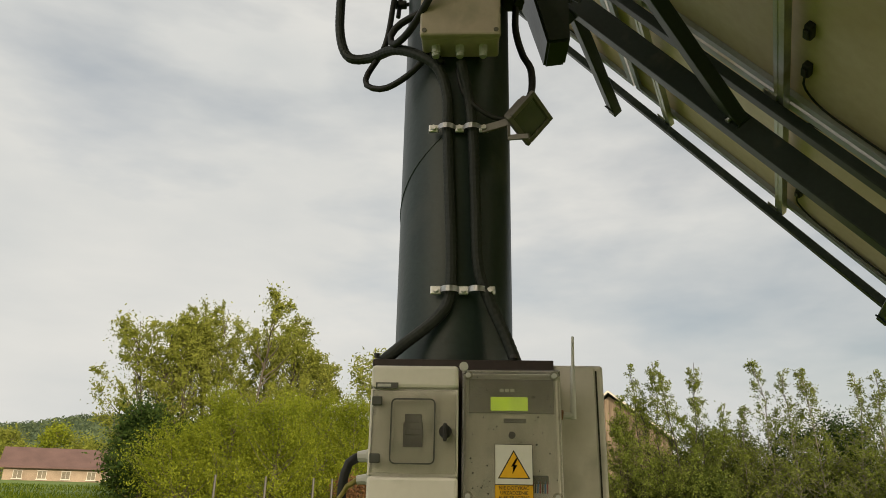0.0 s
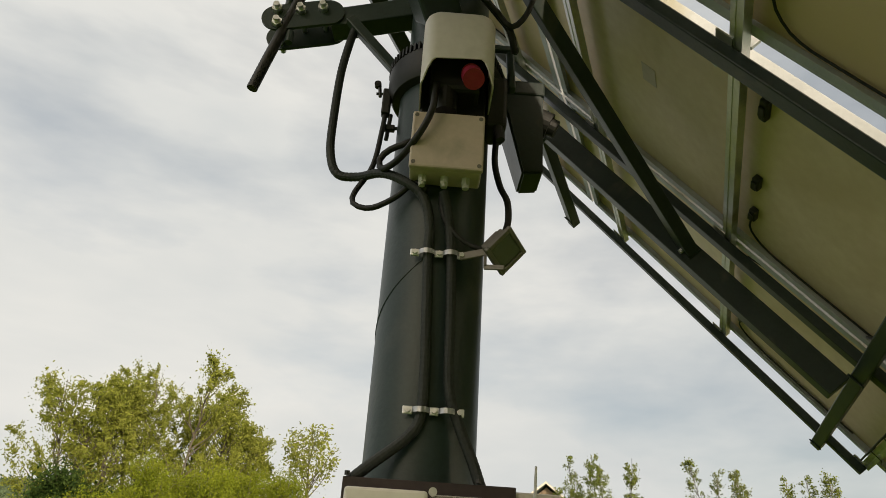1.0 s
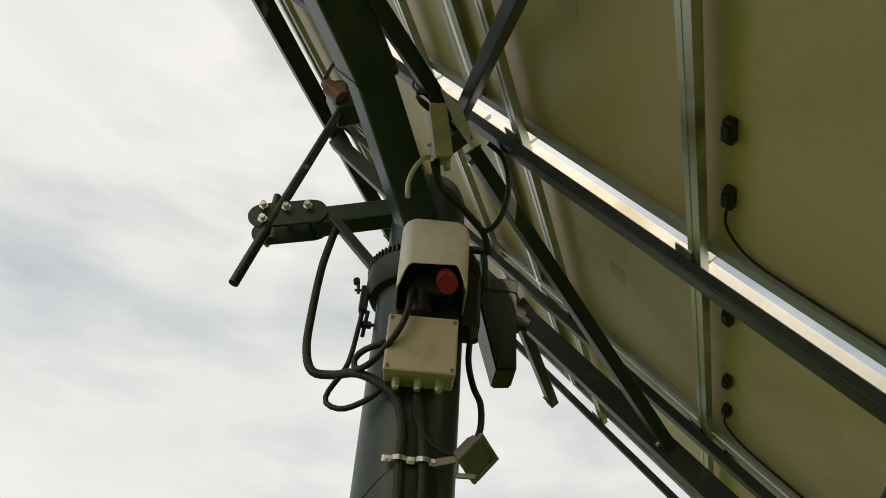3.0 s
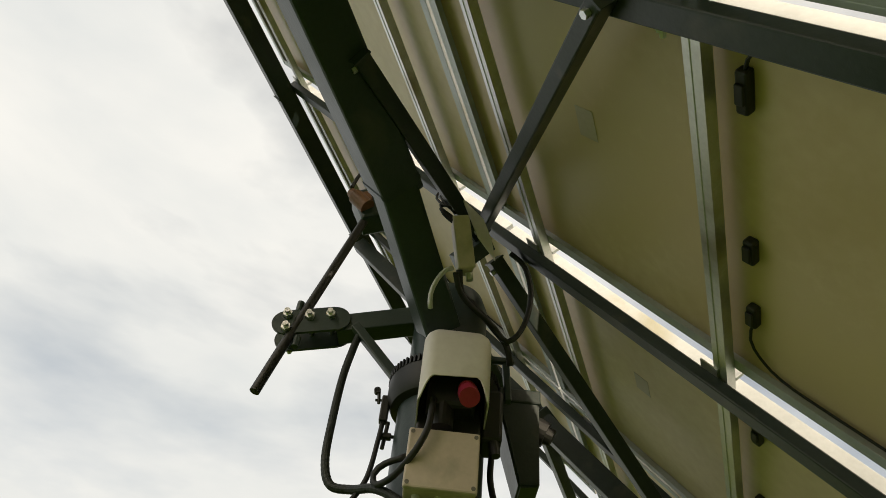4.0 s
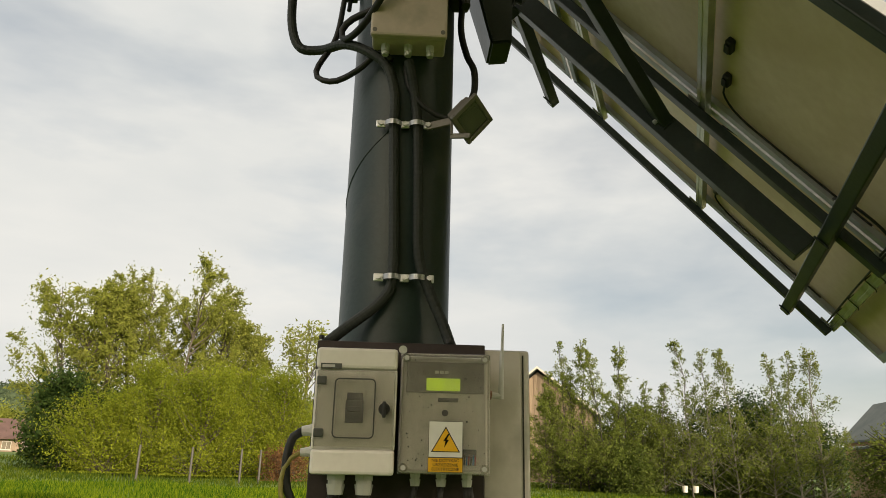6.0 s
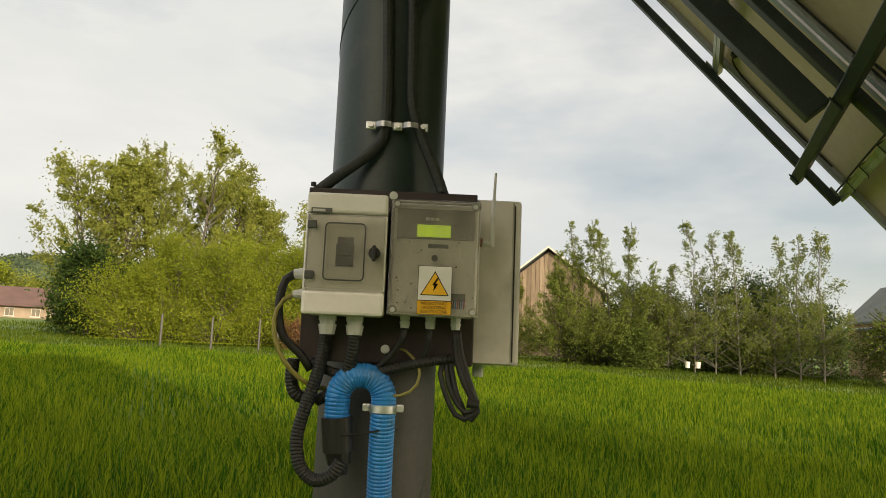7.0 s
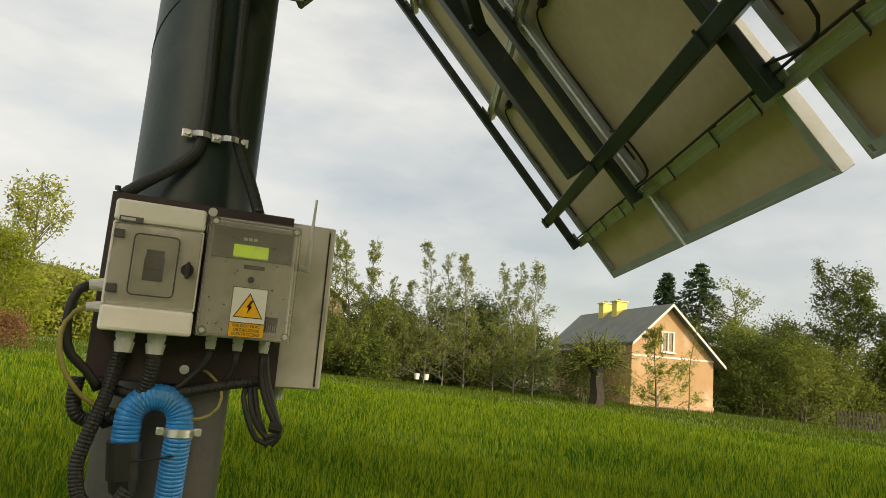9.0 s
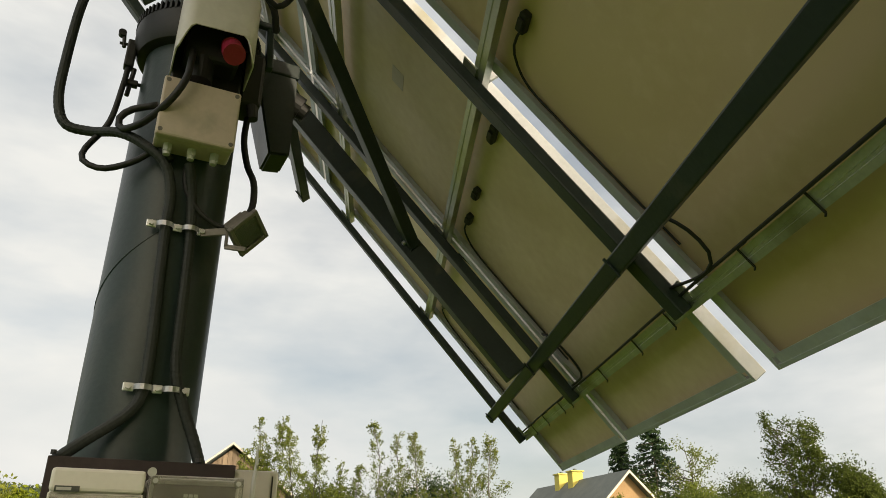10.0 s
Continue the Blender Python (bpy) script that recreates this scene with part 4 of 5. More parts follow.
part("window_card", boxed((0.070, 0.0012, 0.103), lbl(-0.062, 1.4568, 1.5765), None), INNER, lb, "pale card behind the window")
bm = bmesh.new()
block(bm, lbl(-0.062, 1.4555, 1.599), (0.030, 0.004, 0.014), None, 0.001)
block(bm, lbl(-0.062, 1.4545, 1.571), (0.034, 0.006, 0.042), None, 0.001)
part("breaker", bm, BLACK, lb, "dark circuit breaker behind the window")
part("breaker_toggle", boxed((0.026, 0.004, 0.010), lbl(-0.062, 1.4505, 1.575), None, 0.001), BLACK, lb)
bm = bmesh.new()
block(bm, lbl(-0.0605, 1.4465, 1.576), (0.147, 0.003, 0.140), None, 0.001)
part("window_door", bm, CLEAR, lb, "clear plastic hinged door").visible_shadow = False
bm = bmesh.new()
rim = [(-0.100, 1.522), (-0.024, 1.522), (-0.024, 1.631), (-0.100, 1.631)]
pts = []
for (x, z), (sx, sz) in zip(rim, ((1, 1), (-1, 1), (-1, -1), (1, -1))):
    for k in range(4):
        a = radians({(1, 1): 180, (-1, 1): 270, (-1, -1): 0, (1, -1): 90}[(sx, sz)] + 30 * k)
        pts.append(lbl(x + 0.008 * sx + 0.008 * math.cos(a), 1.4445, z + 0.008 * sz + 0.008 * math.sin(a)))
for p, q in zip(pts, pts[1:] + pts[:1]):
    straight(bm, p, q, 0.0025, 0.0025, 0.0)
part("window_rim", bm, PCB, lb, "dark rim of the window")
for z in (1.627, 1.530):
    part("hinge", boxed((0.018, 0.006, 0.016), lbl(-0.126, 1.4445, z), None, 0.002), PCB, lb)
bm = rodded(lbl(-0.005, 1.446, 1.576), lbl(-0.005, 1.434, 1.576), 0.0115, 0.0105, seg=20)
block(bm, lbl(-0.005, 1.430, 1.574), (0.007, 0.010, 0.030), None, 0.002)
part("knob", bm, BLACK, lb, "black turn latch")
part("badge", boxed((0.040, 0.001, 0.010), lbl(-0.110, 1.4475, 1.655), None), PCB, lb, "small dark maker badge")
part("badge_bar", boxed((0.024, 0.001, 0.005), lbl(-0.115, 1.4466, 1.655), None), GLAND, lb)
for x, r in ((-0.092, 0.0178), (-0.039, 0.0178)):
    bm = rodded(lbl(x, 1.495, 1.460), lbl(x, 1.495, 1.446), r * 1.05, seg=6)
    rod(bm, lbl(x, 1.495, 1.447), lbl(x, 1.495, 1.438), r * 0.85, seg=14)
    rod(bm, lbl(x, 1.495, 1.439), lbl(x, 1.495, 1.420), r, r * 0.82, seg=8)
    part("cable_gland", bm, GLAND, lb, "grey cable gland")
for z, r in ((1.537, 0.011), (1.497, 0.009)):
    bm = rodded(lbl(-0.135, 1.505, z), lbl(-0.148, 1.505, z), r * 1.1, seg=6)
    rod(bm, lbl(-0.147, 1.505, z), lbl(-0.164, 1.505, z - 0.002), r, r * 0.85, seg=10)
    part("cable_gland", bm, GLAND, lb, "grey cable gland")

tb = thing("controller_box", "clear-lidded controller box with a display and warning stickers", "electrical box", at=(0.109, 1.50, 1.573))
tl = lambda x, y, z: Vector((x, y, z)) - tb.location
part("body", boxed((0.170, 0.070, 0.222), tl(0.110, 1.516, 1.573), None, 0.006), GREYBOX, tb)
part("panel", boxed((0.160, 0.002, 0.206), tl(0.110, 1.4785, 1.573), None), STEEL, tb, "dull steel inner panel")
# the array's dark reflection on the upper panel, put in as a grey sheet
part("faceplate", boxed((0.152, 0.003, 0.060), tl(0.111, 1.4755, 1.642), None, 0.001), LAMPGREY, tb, "grey sheet standing in for the dark reflection on the upper panel")
part("display", boxed((0.066, 0.003, 0.024), tl(0.107, 1.4725, 1.628), None, 0.001), LCD, tb, "glowing green display")
for k in range(3):
    part("marking", boxed((0.0075, 0.0008, 0.006), tl(0.094 + 0.0095 * k, 1.4735, 1.652), None), WHITE, tb)
part("button_strip", boxed((0.040, 0.003, 0.008), tl(0.117, 1.4755, 1.599), None, 0.001), PCB, tb, "dark strip below the display")
part("button", rodded(tl(0.150, 1.4735, 1.640), tl(0.150, 1.470, 1.640), 0.003, seg=12), BLACK, tb)
part("terminal", boxed((0.046, 0.006, 0.014), tl(0.150, 1.474, 1.500), None, 0.001), PCB, tb)
for k in range(10):
    part("wire", rodded(tl(0.135 + 0.004 * k, 1.472, 1.497), tl(0.133 + 0.0042 * k, 1.474, 1.478), 0.0014, seg=6), (RED, BLACK, BLUE)[k % 3], tb)
bm = boxed((0.174, 0.030, 0.226), tl(0.110, 1.467, 1.573), None, 0.003)
bmesh.ops.delete(bm, geom=[f for f in bm.faces if f.normal.y > 0.9 or f.calc_center_median().y > tl(0, 1.480, 0).y], context="FACES")
bmesh.ops.solidify(bm, geom=list(bm.faces), thickness=0.0025)
part("lid", bm, CLEAR, tb, "clear plastic lid with water drops").visible_shadow = False
for x in (0.034, 0.186):
    for z in (1.471, 1.675):
        bm = rodded(tl(x, 1.4535, z), tl(x, 1.450, z), 0.0085, seg=18)
        part("screw_boss", bm, CLEAR, tb)
        part("lid_screw", rodded(tl(x, 1.4515, z), tl(x, 1.4485, z), 0.0048, seg=10), GLAND, tb)
part("lid_hinge", rodded(tl(0.026, 1.452, 1.690), tl(0.026, 1.446, 1.690), 0.008, seg=16), GLAND, tb)
part("knob", rodded(tl(0.110, 1.4515, 1.572), tl(0.110, 1.446, 1.572), 0.0060, seg=16), GREYPAINT, tb, "small dark button")
rng = random.Random(4)
drops = bmesh.new()
for k in range(70):
    x, z = 0.036 + 0.15 * rng.random(), 1.475 + 0.20 * rng.random()
    if 0.076 < x < 0.15 and (z < 1.56 or z > 1.60):
        continue
    r = 0.0008 + 0.0012 * rng.random()
    bmesh.ops.create_icosphere(drops, subdivisions=1, radius=r, matrix=Matrix.Translation(tl(x, 1.4515, z)))
tagged(part("dirt_speck", drops, PCB, tb, "dark specks and drops on the lid"), kind="stuff")

sign = thing("warning_sign", "white sticker with a yellow electric hazard triangle", "sign", at=(0.1125, 1.451, 1.524))
part("sheet", boxed((0.0645, 0.0008, 0.0660), (0, 0, 0), None), WHITE, sign)


def tri_plate(bm, half, low, high, y, thick):
    f = [bm.verts.new(p) for p in ((-half, y, low), (half, y, low), (0, y, high))]
    g = [bm.verts.new(p) for p in ((-half, y + thick, low), (half, y + thick, low), (0, y + thick, high))]
    bm.faces.new(f)
    bm.faces.new(list(reversed(g)))
    for k in range(3):
        bm.faces.new((f[k], g[k], g[(k + 1) % 3], f[(k + 1) % 3]))
    return bm


part("triangle_border", tri_plate(bmesh.new(), 0.0275, -0.0235, 0.0235, -0.0009, 0.0004), INK, sign)
part("triangle", tri_plate(bmesh.new(), 0.0245, -0.0218, 0.0198, -0.0014, 0.0004), YELLOW, sign)
bm = bmesh.new()
bolt_pts = ((0.004, 0.010), (-0.005, -0.004), (-0.0005, -0.0035), (-0.003, -0.016), (0.006, -0.001), (0.001, -0.0015), (0.0075, 0.010))
bm.faces.new([bm.verts.new((x, -0.0019, z)) for x, z in bolt_pts])
bmesh.ops.solidify(bm, geom=list(bm.faces), thickness=0.0003)
part("lightning_bolt", bm, INK, sign)
for x, z, sx, sz in ((0, 0.0328, 0.0645, 0.0008), (0, -0.0328, 0.0645, 0.0008), (0.0321, 0, 0.0008, 0.0648), (-0.0321, 0, 0.0008, 0.0648)):
    part("border", boxed((sx, 0.0004, sz), (x, -0.0008, z), None), INK, sign)
note = thing("warning_label", "orange sticker reading do not touch electrical device in Polish", "sign", at=(0.1125, 1.451, 1.4775))
part("sheet", boxed((0.0650, 0.0008, 0.0260), (0, 0, 0), None), YELLOW, note)
for k, line in enumerate(("NIE DOTYKAĆ", "URZĄDZENIE", "ELEKTRYCZNE")):
    lettering("writing", line, 0.0078, Matrix.Translation((0, -0.001, 0.0078 - 0.0078 * k)) @ Matrix.Rotation(radians(90), 4, "X"), INK, note)
for x, z, sx, sz in ((0, 0.0128, 0.0650, 0.0006), (0, -0.0128, 0.0650, 0.0006), (0.0323, 0, 0.0006, 0.0250), (-0.0323, 0, 0.0006, 0.0250)):
    part("border", boxed((sx, 0.0004, sz), (x, -0.0007, z), None), INK, note)

for x in (0.058, 0.108, 0.158):
    bm = rodded(tl(x, 1.505, 1.463), tl(x, 1.505, 1.454), 0.0112, seg=6)
    rod(bm, tl(x, 1.505, 1.455), tl(x, 1.505, 1.450), 0.0085, seg=12)
    rod(bm, tl(x, 1.505, 1.451), tl(x, 1.505, 1.438), 0.0106, 0.0085, seg=8)
    part("cable_gland", bm, GLAND, tb, "grey cable gland")

cab = thing("steel_cabinet", "grey steel cabinet mounted behind the clear box", "cabinet", at=(0.245, 1.64, 1.543))
cl = lambda x, y, z: Vector((x, y, z)) - cab.location
part("body", boxed((0.185, 0.15, 0.344), cl(0.200, 1.640, 1.543), None, 0.006), CABGREY, cab)
part("door_seam", boxed((0.003, 0.002, 0.326), cl(0.2785, 1.5642, 1.541), None), BLACK, cab, "dark door seam")
part("front_panel", boxed((0.076, 0.004, 0.338), cl(0.236, 1.5635, 1.543), None, 0.001), CABGREY, cab)
part("cable_gland", rodded(cl(0.215, 1.62, 1.372), cl(0.215, 1.62, 1.345), 0.012, seg=10), GLAND, cab)

ant = thing("antenna", "grey stub antenna on an angled bracket", "antenna", at=(0.222, 1.50, 1.65))
atl = lambda x, z: Vector((x, 1.50, z)) - ant.location
part("whip", rodded(atl(0.2262, 1.700), atl(0.2282, 1.757), 0.0032, 0.0024, seg=10), GLAND, ant)
part("sleeve", rodded(atl(0.2230, 1.606), atl(0.2262, 1.702), 0.0060, 0.0042, seg=12), GLAND, ant)
part("elbow", rodded(atl(0.2235, 1.611), atl(0.196, 1.614), 0.0060, seg=12), GLAND, ant)
part("nut", rodded(atl(0.2050, 1.613), atl(0.1965, 1.614), 0.0090, seg=6), COPPER, ant)

# hoses and cables below the boxes
hose = thing("blue_hose", "blue corrugated hose arching down the mast into the ground", "hose", at=(0, 0, 0))
HP = [(-0.066, 1.522, 1.238), (-0.0662, 1.521, 1.268)]
HP += [(-0.0215 - 0.0447 * math.cos(a), 1.520, 1.298 + 0.0447 * math.sin(a)) for a in np.linspace(0, math.pi, 13)]
HP += [(0.0233, 1.521, 1.27), (0.0220, 1.535, 1.20), (0.0222, 1.553, 1.10), (0.026, 1.560, 0.95), (0.034, 1.561, 0.7), (0.038, 1.561, 0.4), (0.038, 1.561, -0.1)]
part("hose_body", sweep(bmesh.new(), HP, 0.0242, 20, 0.0025, 0.030), BLUE, hose)
bm = rodded((-0.066, 1.522, 1.262), (-0.060, 1.526, 1.196), 0.0315, 0.0300, seg=28)
rod(bm, (-0.060, 1.526, 1.198), (-0.0575, 1.528, 1.172), 0.0260, 0.0235, seg=10)
rod(bm, (-0.0575, 1.528, 1.174), (-0.055, 1.530, 1.152), 0.0185, 0.0150, seg=12)
part("coupling", bm, BLACK, hose, "black plastic hose coupling")
hc = thing("hose_clamp", "bright steel band clamp round the blue hose", "clamp", at=(0.0232, 1.521, 1.280))
smooth_part("band", lathe(bmesh.new(), [(0.0262, -0.008), (0.0274, -0.007), (0.0274, 0.007), (0.0262, 0.008)], 28), ZINC, hc)
for x in (-0.033, 0.033):
    bm = boxed((0.014, 0.012, 0.014), (x, -0.004, 0.002), None, 0.002)
    rod(bm, (x, -0.022, 0.002), (x, 0.01, 0.002), 0.006, seg=8)
    part("screw", bm, ZINC, hc)
part("stay", boxed((0.03, 0.05, 0.012), (0.0, 0.05, 0.0), None, 0.002), BLACK, hc)
tie = sweep(bmesh.new(), [(-0.0822, 1.505, 1.2291), (-0.0272, 1.490, 1.2322), (0.0258, 1.508, 1.2408), (0.0524, 1.540, 1.2388)], 0.0022, 6, 0.02)
tagged(part("cable_tie", tie, BLACK, None), "black cable tie round hose and coupling", "cable tie")
CR = dict(ribs=0.045, step=0.0022, seg=12)
cable("conduit", [(-0.0988, 1.545, 1.4341), (-0.1009, 1.535, 1.3907), (-0.1113, 1.520, 1.3337), (-0.1279, 1.510, 1.2747), (-0.1383, 1.505, 1.2197), (-0.1280, 1.500, 1.1690), (-0.0990, 1.497, 1.1451), (-0.0679, 1.496, 1.1555), (-0.0513, 1.496, 1.1814)], 0.0125, RUBBER, "black ribbed conduit looping under the breaker box", **CR)
cable("conduit", [(-0.038, 1.495, 1.432), (-0.040, 1.50, 1.39), (-0.052, 1.515, 1.345), (-0.075, 1.53, 1.31), (-0.110, 1.545, 1.29)], 0.0120, RUBBER, "black ribbed conduit behind the blue hose", **CR)
cable("conduit", [(-0.130, 1.55, 1.365), (-0.075, 1.535, 1.345), (-0.010, 1.520, 1.346), (0.045, 1.515, 1.360), (0.105, 1.515, 1.374), (0.165, 1.525, 1.384)], 0.0095, RUBBER, "black ribbed conduit crossing below the plate", **CR)
cable("conduit", [(-0.160, 1.54, 1.37), (-0.162, 1.54, 1.33), (-0.150, 1.54, 1.30), (-0.115, 1.55, 1.29)], 0.0125, RUBBER, "black ribbed conduit beside the plate", **CR)
cable("cable", [(-0.163, 1.505, 1.535), (-0.182, 1.505, 1.520), (-0.190, 1.505, 1.470), (-0.180, 1.51, 1.415), (-0.145, 1.52, 1.380), (-0.125, 1.53, 1.350)], 0.0085, RUBBER, "black cable curving out of the breaker box")
cable("cable", [(-0.163, 1.503, 1.495), (-0.184, 1.50, 1.480), (-0.196, 1.50, 1.445), (-0.188, 1.50, 1.395), (-0.160, 1.505, 1.350), (-0.125, 1.52, 1.322), (-0.09, 1.54, 1.312)], 0.0046, YGWIRE, "yellow-green earth wire hanging beside the box")
cable("cable", [(0.035, 1.51, 1.306), (0.062, 1.505, 1.309), (0.084, 1.505, 1.325), (0.091, 1.51, 1.345), (0.088, 1.52, 1.368), (0.06, 1.535, 1.395), (0.045, 1.545, 1.398)], 0.0030, YGWIRE, "yellow-green earth wire at the plate edge")
cable("cable", [(0.058, 1.505, 1.437), (0.052, 1.51, 1.41), (0.030, 1.52, 1.38), (0.0, 1.525, 1.352)], 0.0065, RUBBER, "black cable from the controller box")
cable("cable", [(0.108, 1.505, 1.437), (0.106, 1.51, 1.41), (0.100, 1.52, 1.385), (0.09, 1.52, 1.37)], 0.0060, RUBBER, "black cable from the controller box")
for k, (dx, dz, ph) in enumerate(((0.0, 0.0, 0.0), (0.012, 0.010, 0.006), (0.022, -0.004, 0.012))):
    cable("cable", [(0.156 + 0.004 * k, 1.505, 1.437), (0.160 + dx * 0.5, 1.51, 1.395), (0.174 + dx * 0.6, 1.505, 1.345), (0.200 + dx * 0.3, 1.50, 1.292 + dz), (0.192, 1.50, 1.268 + dz), (0.164 + dx, 1.505, 1.275 + dz), (0.142 + dx, 1.51, 1.318), (0.132 + dx, 1.52, 1.362), (0.150, 1.53, 1.386)], 0.0055, RUBBER, "black cable hanging in a loop below the plate")
tie = rodded((0.186, 1.500, 1.300), (0.208, 1.500, 1.296), 0.010, seg=10)
tagged(part("cable_tie", tie, BLACK, None), "black tie bundling the hanging cables", "cable tie")
# ---------------- houses ----------------


def prism(bm, profile, length):
    """Extrudes a closed (s, z) profile along +y from 0 to length."""
    f = [bm.verts.new((s, 0, z)) for s, z in profile]
    g = [bm.verts.new((s, length, z)) for s, z in profile]
    bm.faces.new(f)
    bm.faces.new(list(reversed(g)))
    for k in range(len(f)):
        j = (k + 1) % len(f)
        bm.faces.new((f[j], f[k], g[k], g[j]))
    bmesh.ops.recalc_face_normals(bm, faces=list(bm.faces))
    return bm


def window_unit(parent, x, y, z, w, h, depth=0.12, label="white framed window", bar=0.08):
    """A framed window with two panes and a sill, in the wall facing -y."""
    wn = new("window")
    wn.parent, wn["label"] = parent, label
    wn.location = (x, y, z)
    bm = bmesh.new()
    for px, pz, sx, sz in ((0, h / 2, w + 0.12, bar), (0, -h / 2, w + 0.12, bar), (w / 2, 0, bar, h), (-w / 2, 0, bar, h), (0, 0, 0.75 * bar, h)):
        block(bm, (px, -0.02, pz), (sx, depth, sz))
    part("window_frame", bm, TRIM, wn)
    for s in (-1, 1):
        part("pane", boxed((w / 2 - 0.03, 0.012, h - 0.04), (s * w / 4, 0.0, 0)), PANE, wn)
    part("sill", boxed((w + 0.25, 0.22, 0.05), (0, -0.06, -h / 2 - 0.06)), TRIM, wn)


house = thing("house", "small house with sunlit orange plaster gable and grey roof", "house", at=(28.4, 33.6, 0.13))
house.rotation_euler = (0, 0, math.atan2(-2.06, 12.1))
EL, ER, RZ = -2.45, 3.45, 6.10
bm = prism(bmesh.new(), [(-2.3, -0.5), (3.0, -0.5), (3.0, 3.0), (0, 5.92), (-2.3, 3.66)], 12.0)
part("wall", bm, PLASTER, house)
part("plinth", boxed((5.4, 12.1, 0.5), (0.35, 6.0, 0.05)), BRICK, house)
part("belt_course", boxed((5.34, 0.05, 0.10), (0.35, -0.02, 2.95)), TRIM, house)
for side, (s, z) in (("a", (EL, 3.68)), ("b", (ER, 2.72))):
    bm = prism(bmesh.new(), [(0, RZ), (s, z), (s, z - 0.12), (0, RZ - 0.14)], 12.9)
    bmesh.ops.translate(bm, vec=(0, -0.45, 0), verts=list(bm.verts))
    part("roof_slope", bm, SLATE, house)
    bm = prism(bmesh.new(), [(0, RZ - 0.02), (s * 1.02, z - 0.03), (s * 1.02, z - 0.19), (0, RZ - 0.18)], 0.05)
    bmesh.ops.translate(bm, vec=(0, -0.51, 0), verts=list(bm.verts))
    part("barge_board", bm, TRIM, house, "pale barge board along the gable")
for y, s in ((6.0, -0.15), (8.0, -0.15)):
    ch = part("chimney", boxed((0.75, 0.72, 1.10), (s, y, 6.05), None, 0.02), CHIM, house, "yellow plastered chimney")
    part("cap", boxed((0.92, 0.88, 0.08), (s, y, 6.63), None, 0.01), CHIM, ch)
    part("pot", rodded((s, y, 6.66), (s, y, 6.80), 0.12, seg=12), SLATE, ch)
window_unit(house, -0.05, 0.0, 3.85, 0.75, 1.15)
# low porch along the side
part("porch_roof", boxed((2.6, 9.0, 0.12), (-3.5, 6.2, 3.15), Matrix.Rotation(radians(-7), 3, "Y"), 0.02), SLATE, house)
for k in range(4):
    part("porch_post", boxed((0.12, 0.12, 3.2), (-4.55, 2.2 + 2.6 * k, 1.4)), WOOD, house)

barn = thing("barn", "old wooden barn with a boarded gable", "barn", at=(9.1, 49.2, 0.25))
barn.rotation_euler = (0, 0, radians(-16))
part("wall", prism(bmesh.new(), [(-3.6, -0.6), (3.6, -0.6), (3.6, 5.1), (0, 7.9), (-3.6, 5.1)], 13.0), WOOD, barn)
for k in range(24):
    s = -3.45 + 0.3 * k
    top = 7.82 - abs(s) * 0.778
    part("board", boxed((0.27, 0.03, top + 0.4), (s, -0.02, (top - 0.4) / 2)), WOOD, barn)
for s in (-1, 1):
    bm = prism(bmesh.new(), [(0, 8.22), (s * 4.1, 5.02), (s * 4.1, 4.86), (0, 8.06)], 13.8)
    bmesh.ops.translate(bm, vec=(0, -0.4, 0), verts=list(bm.verts))
    part("roof_slope", bm, SLATE, barn)
    bm = prism(bmesh.new(), [(0, 8.24), (s * 4.15, 5.01), (s * 4.15, 4.87), (0, 8.10)], 0.05)
    bmesh.ops.translate(bm, vec=(0, -0.46, 0), verts=list(bm.verts))
    part("barge_board", bm, TRIM, barn, "pale barge board along the gable")

cottage = thing("farmhouse", "long low farmhouse with a red-brown roof and weathered wall", "house", at=(-43.0, 79.1, 2.05))
cottage.rotation_euler = (0, 0, math.atan2(3.0, 5.5))
FARMWALL = mat("weathered_farm_wall", (0.20, 0.15, 0.11), (0.32, 0.25, 0.19), rough=0.9, scale=1.2, fine=9)
part("wall", boxed((13.0, 6.0, 2.6), (0, 0.0, 0.6)), FARMWALL, cottage)
for s in (-1, 1):
    bm = prism(bmesh.new(), [(0, 3.75), (s * 3.7, 1.72), (s * 3.7, 1.55), (0, 3.58)], 14.0)
    bmesh.ops.transform(bm, matrix=Matrix.Rotation(radians(-90), 4, "Z") @ Matrix.Translation((0, -7.0, 0)), verts=list(bm.verts))
    part("roof_slope", bm, REDROOF, cottage)
for s in (-6.45, 6.45):
    bm = prism(bmesh.new(), [(-3.0, 1.8), (3.0, 1.8), (0, 3.5)], 0.12)
    bmesh.ops.transform(bm, matrix=Matrix.Translation((s - 0.06, 0, 0)) @ Matrix.Rotation(radians(-90), 4, "Z"), verts=list(bm.verts))
    part("gable", bm, FARMWALL, cottage)
part("chimney", boxed((0.5, 0.5, 1.1), (4.2, 0, 3.75)), TRIM, cottage, "pale chimney")
for x in (-5.2, -3.0, -0.8, 1.6, 3.4, 5.2):
    window_unit(cottage, x, -3.0, 0.95, 0.8, 0.8, bar=0.04)

for k in range(2):
    bk = rodded((0, 0, 0), (0, 0, 0.30), 0.11, 0.14, seg=14)
    ob = part("bucket", bk, COVER, None)
    ob.location = (13.5 + 0.45 * k, 35.2 - 0.2 * k, float(ground_z(13.5, 35.2)) + 0.25)
    tagged(ob, "white plastic bucket standing under the trees", "bucket", "buckets under the trees")

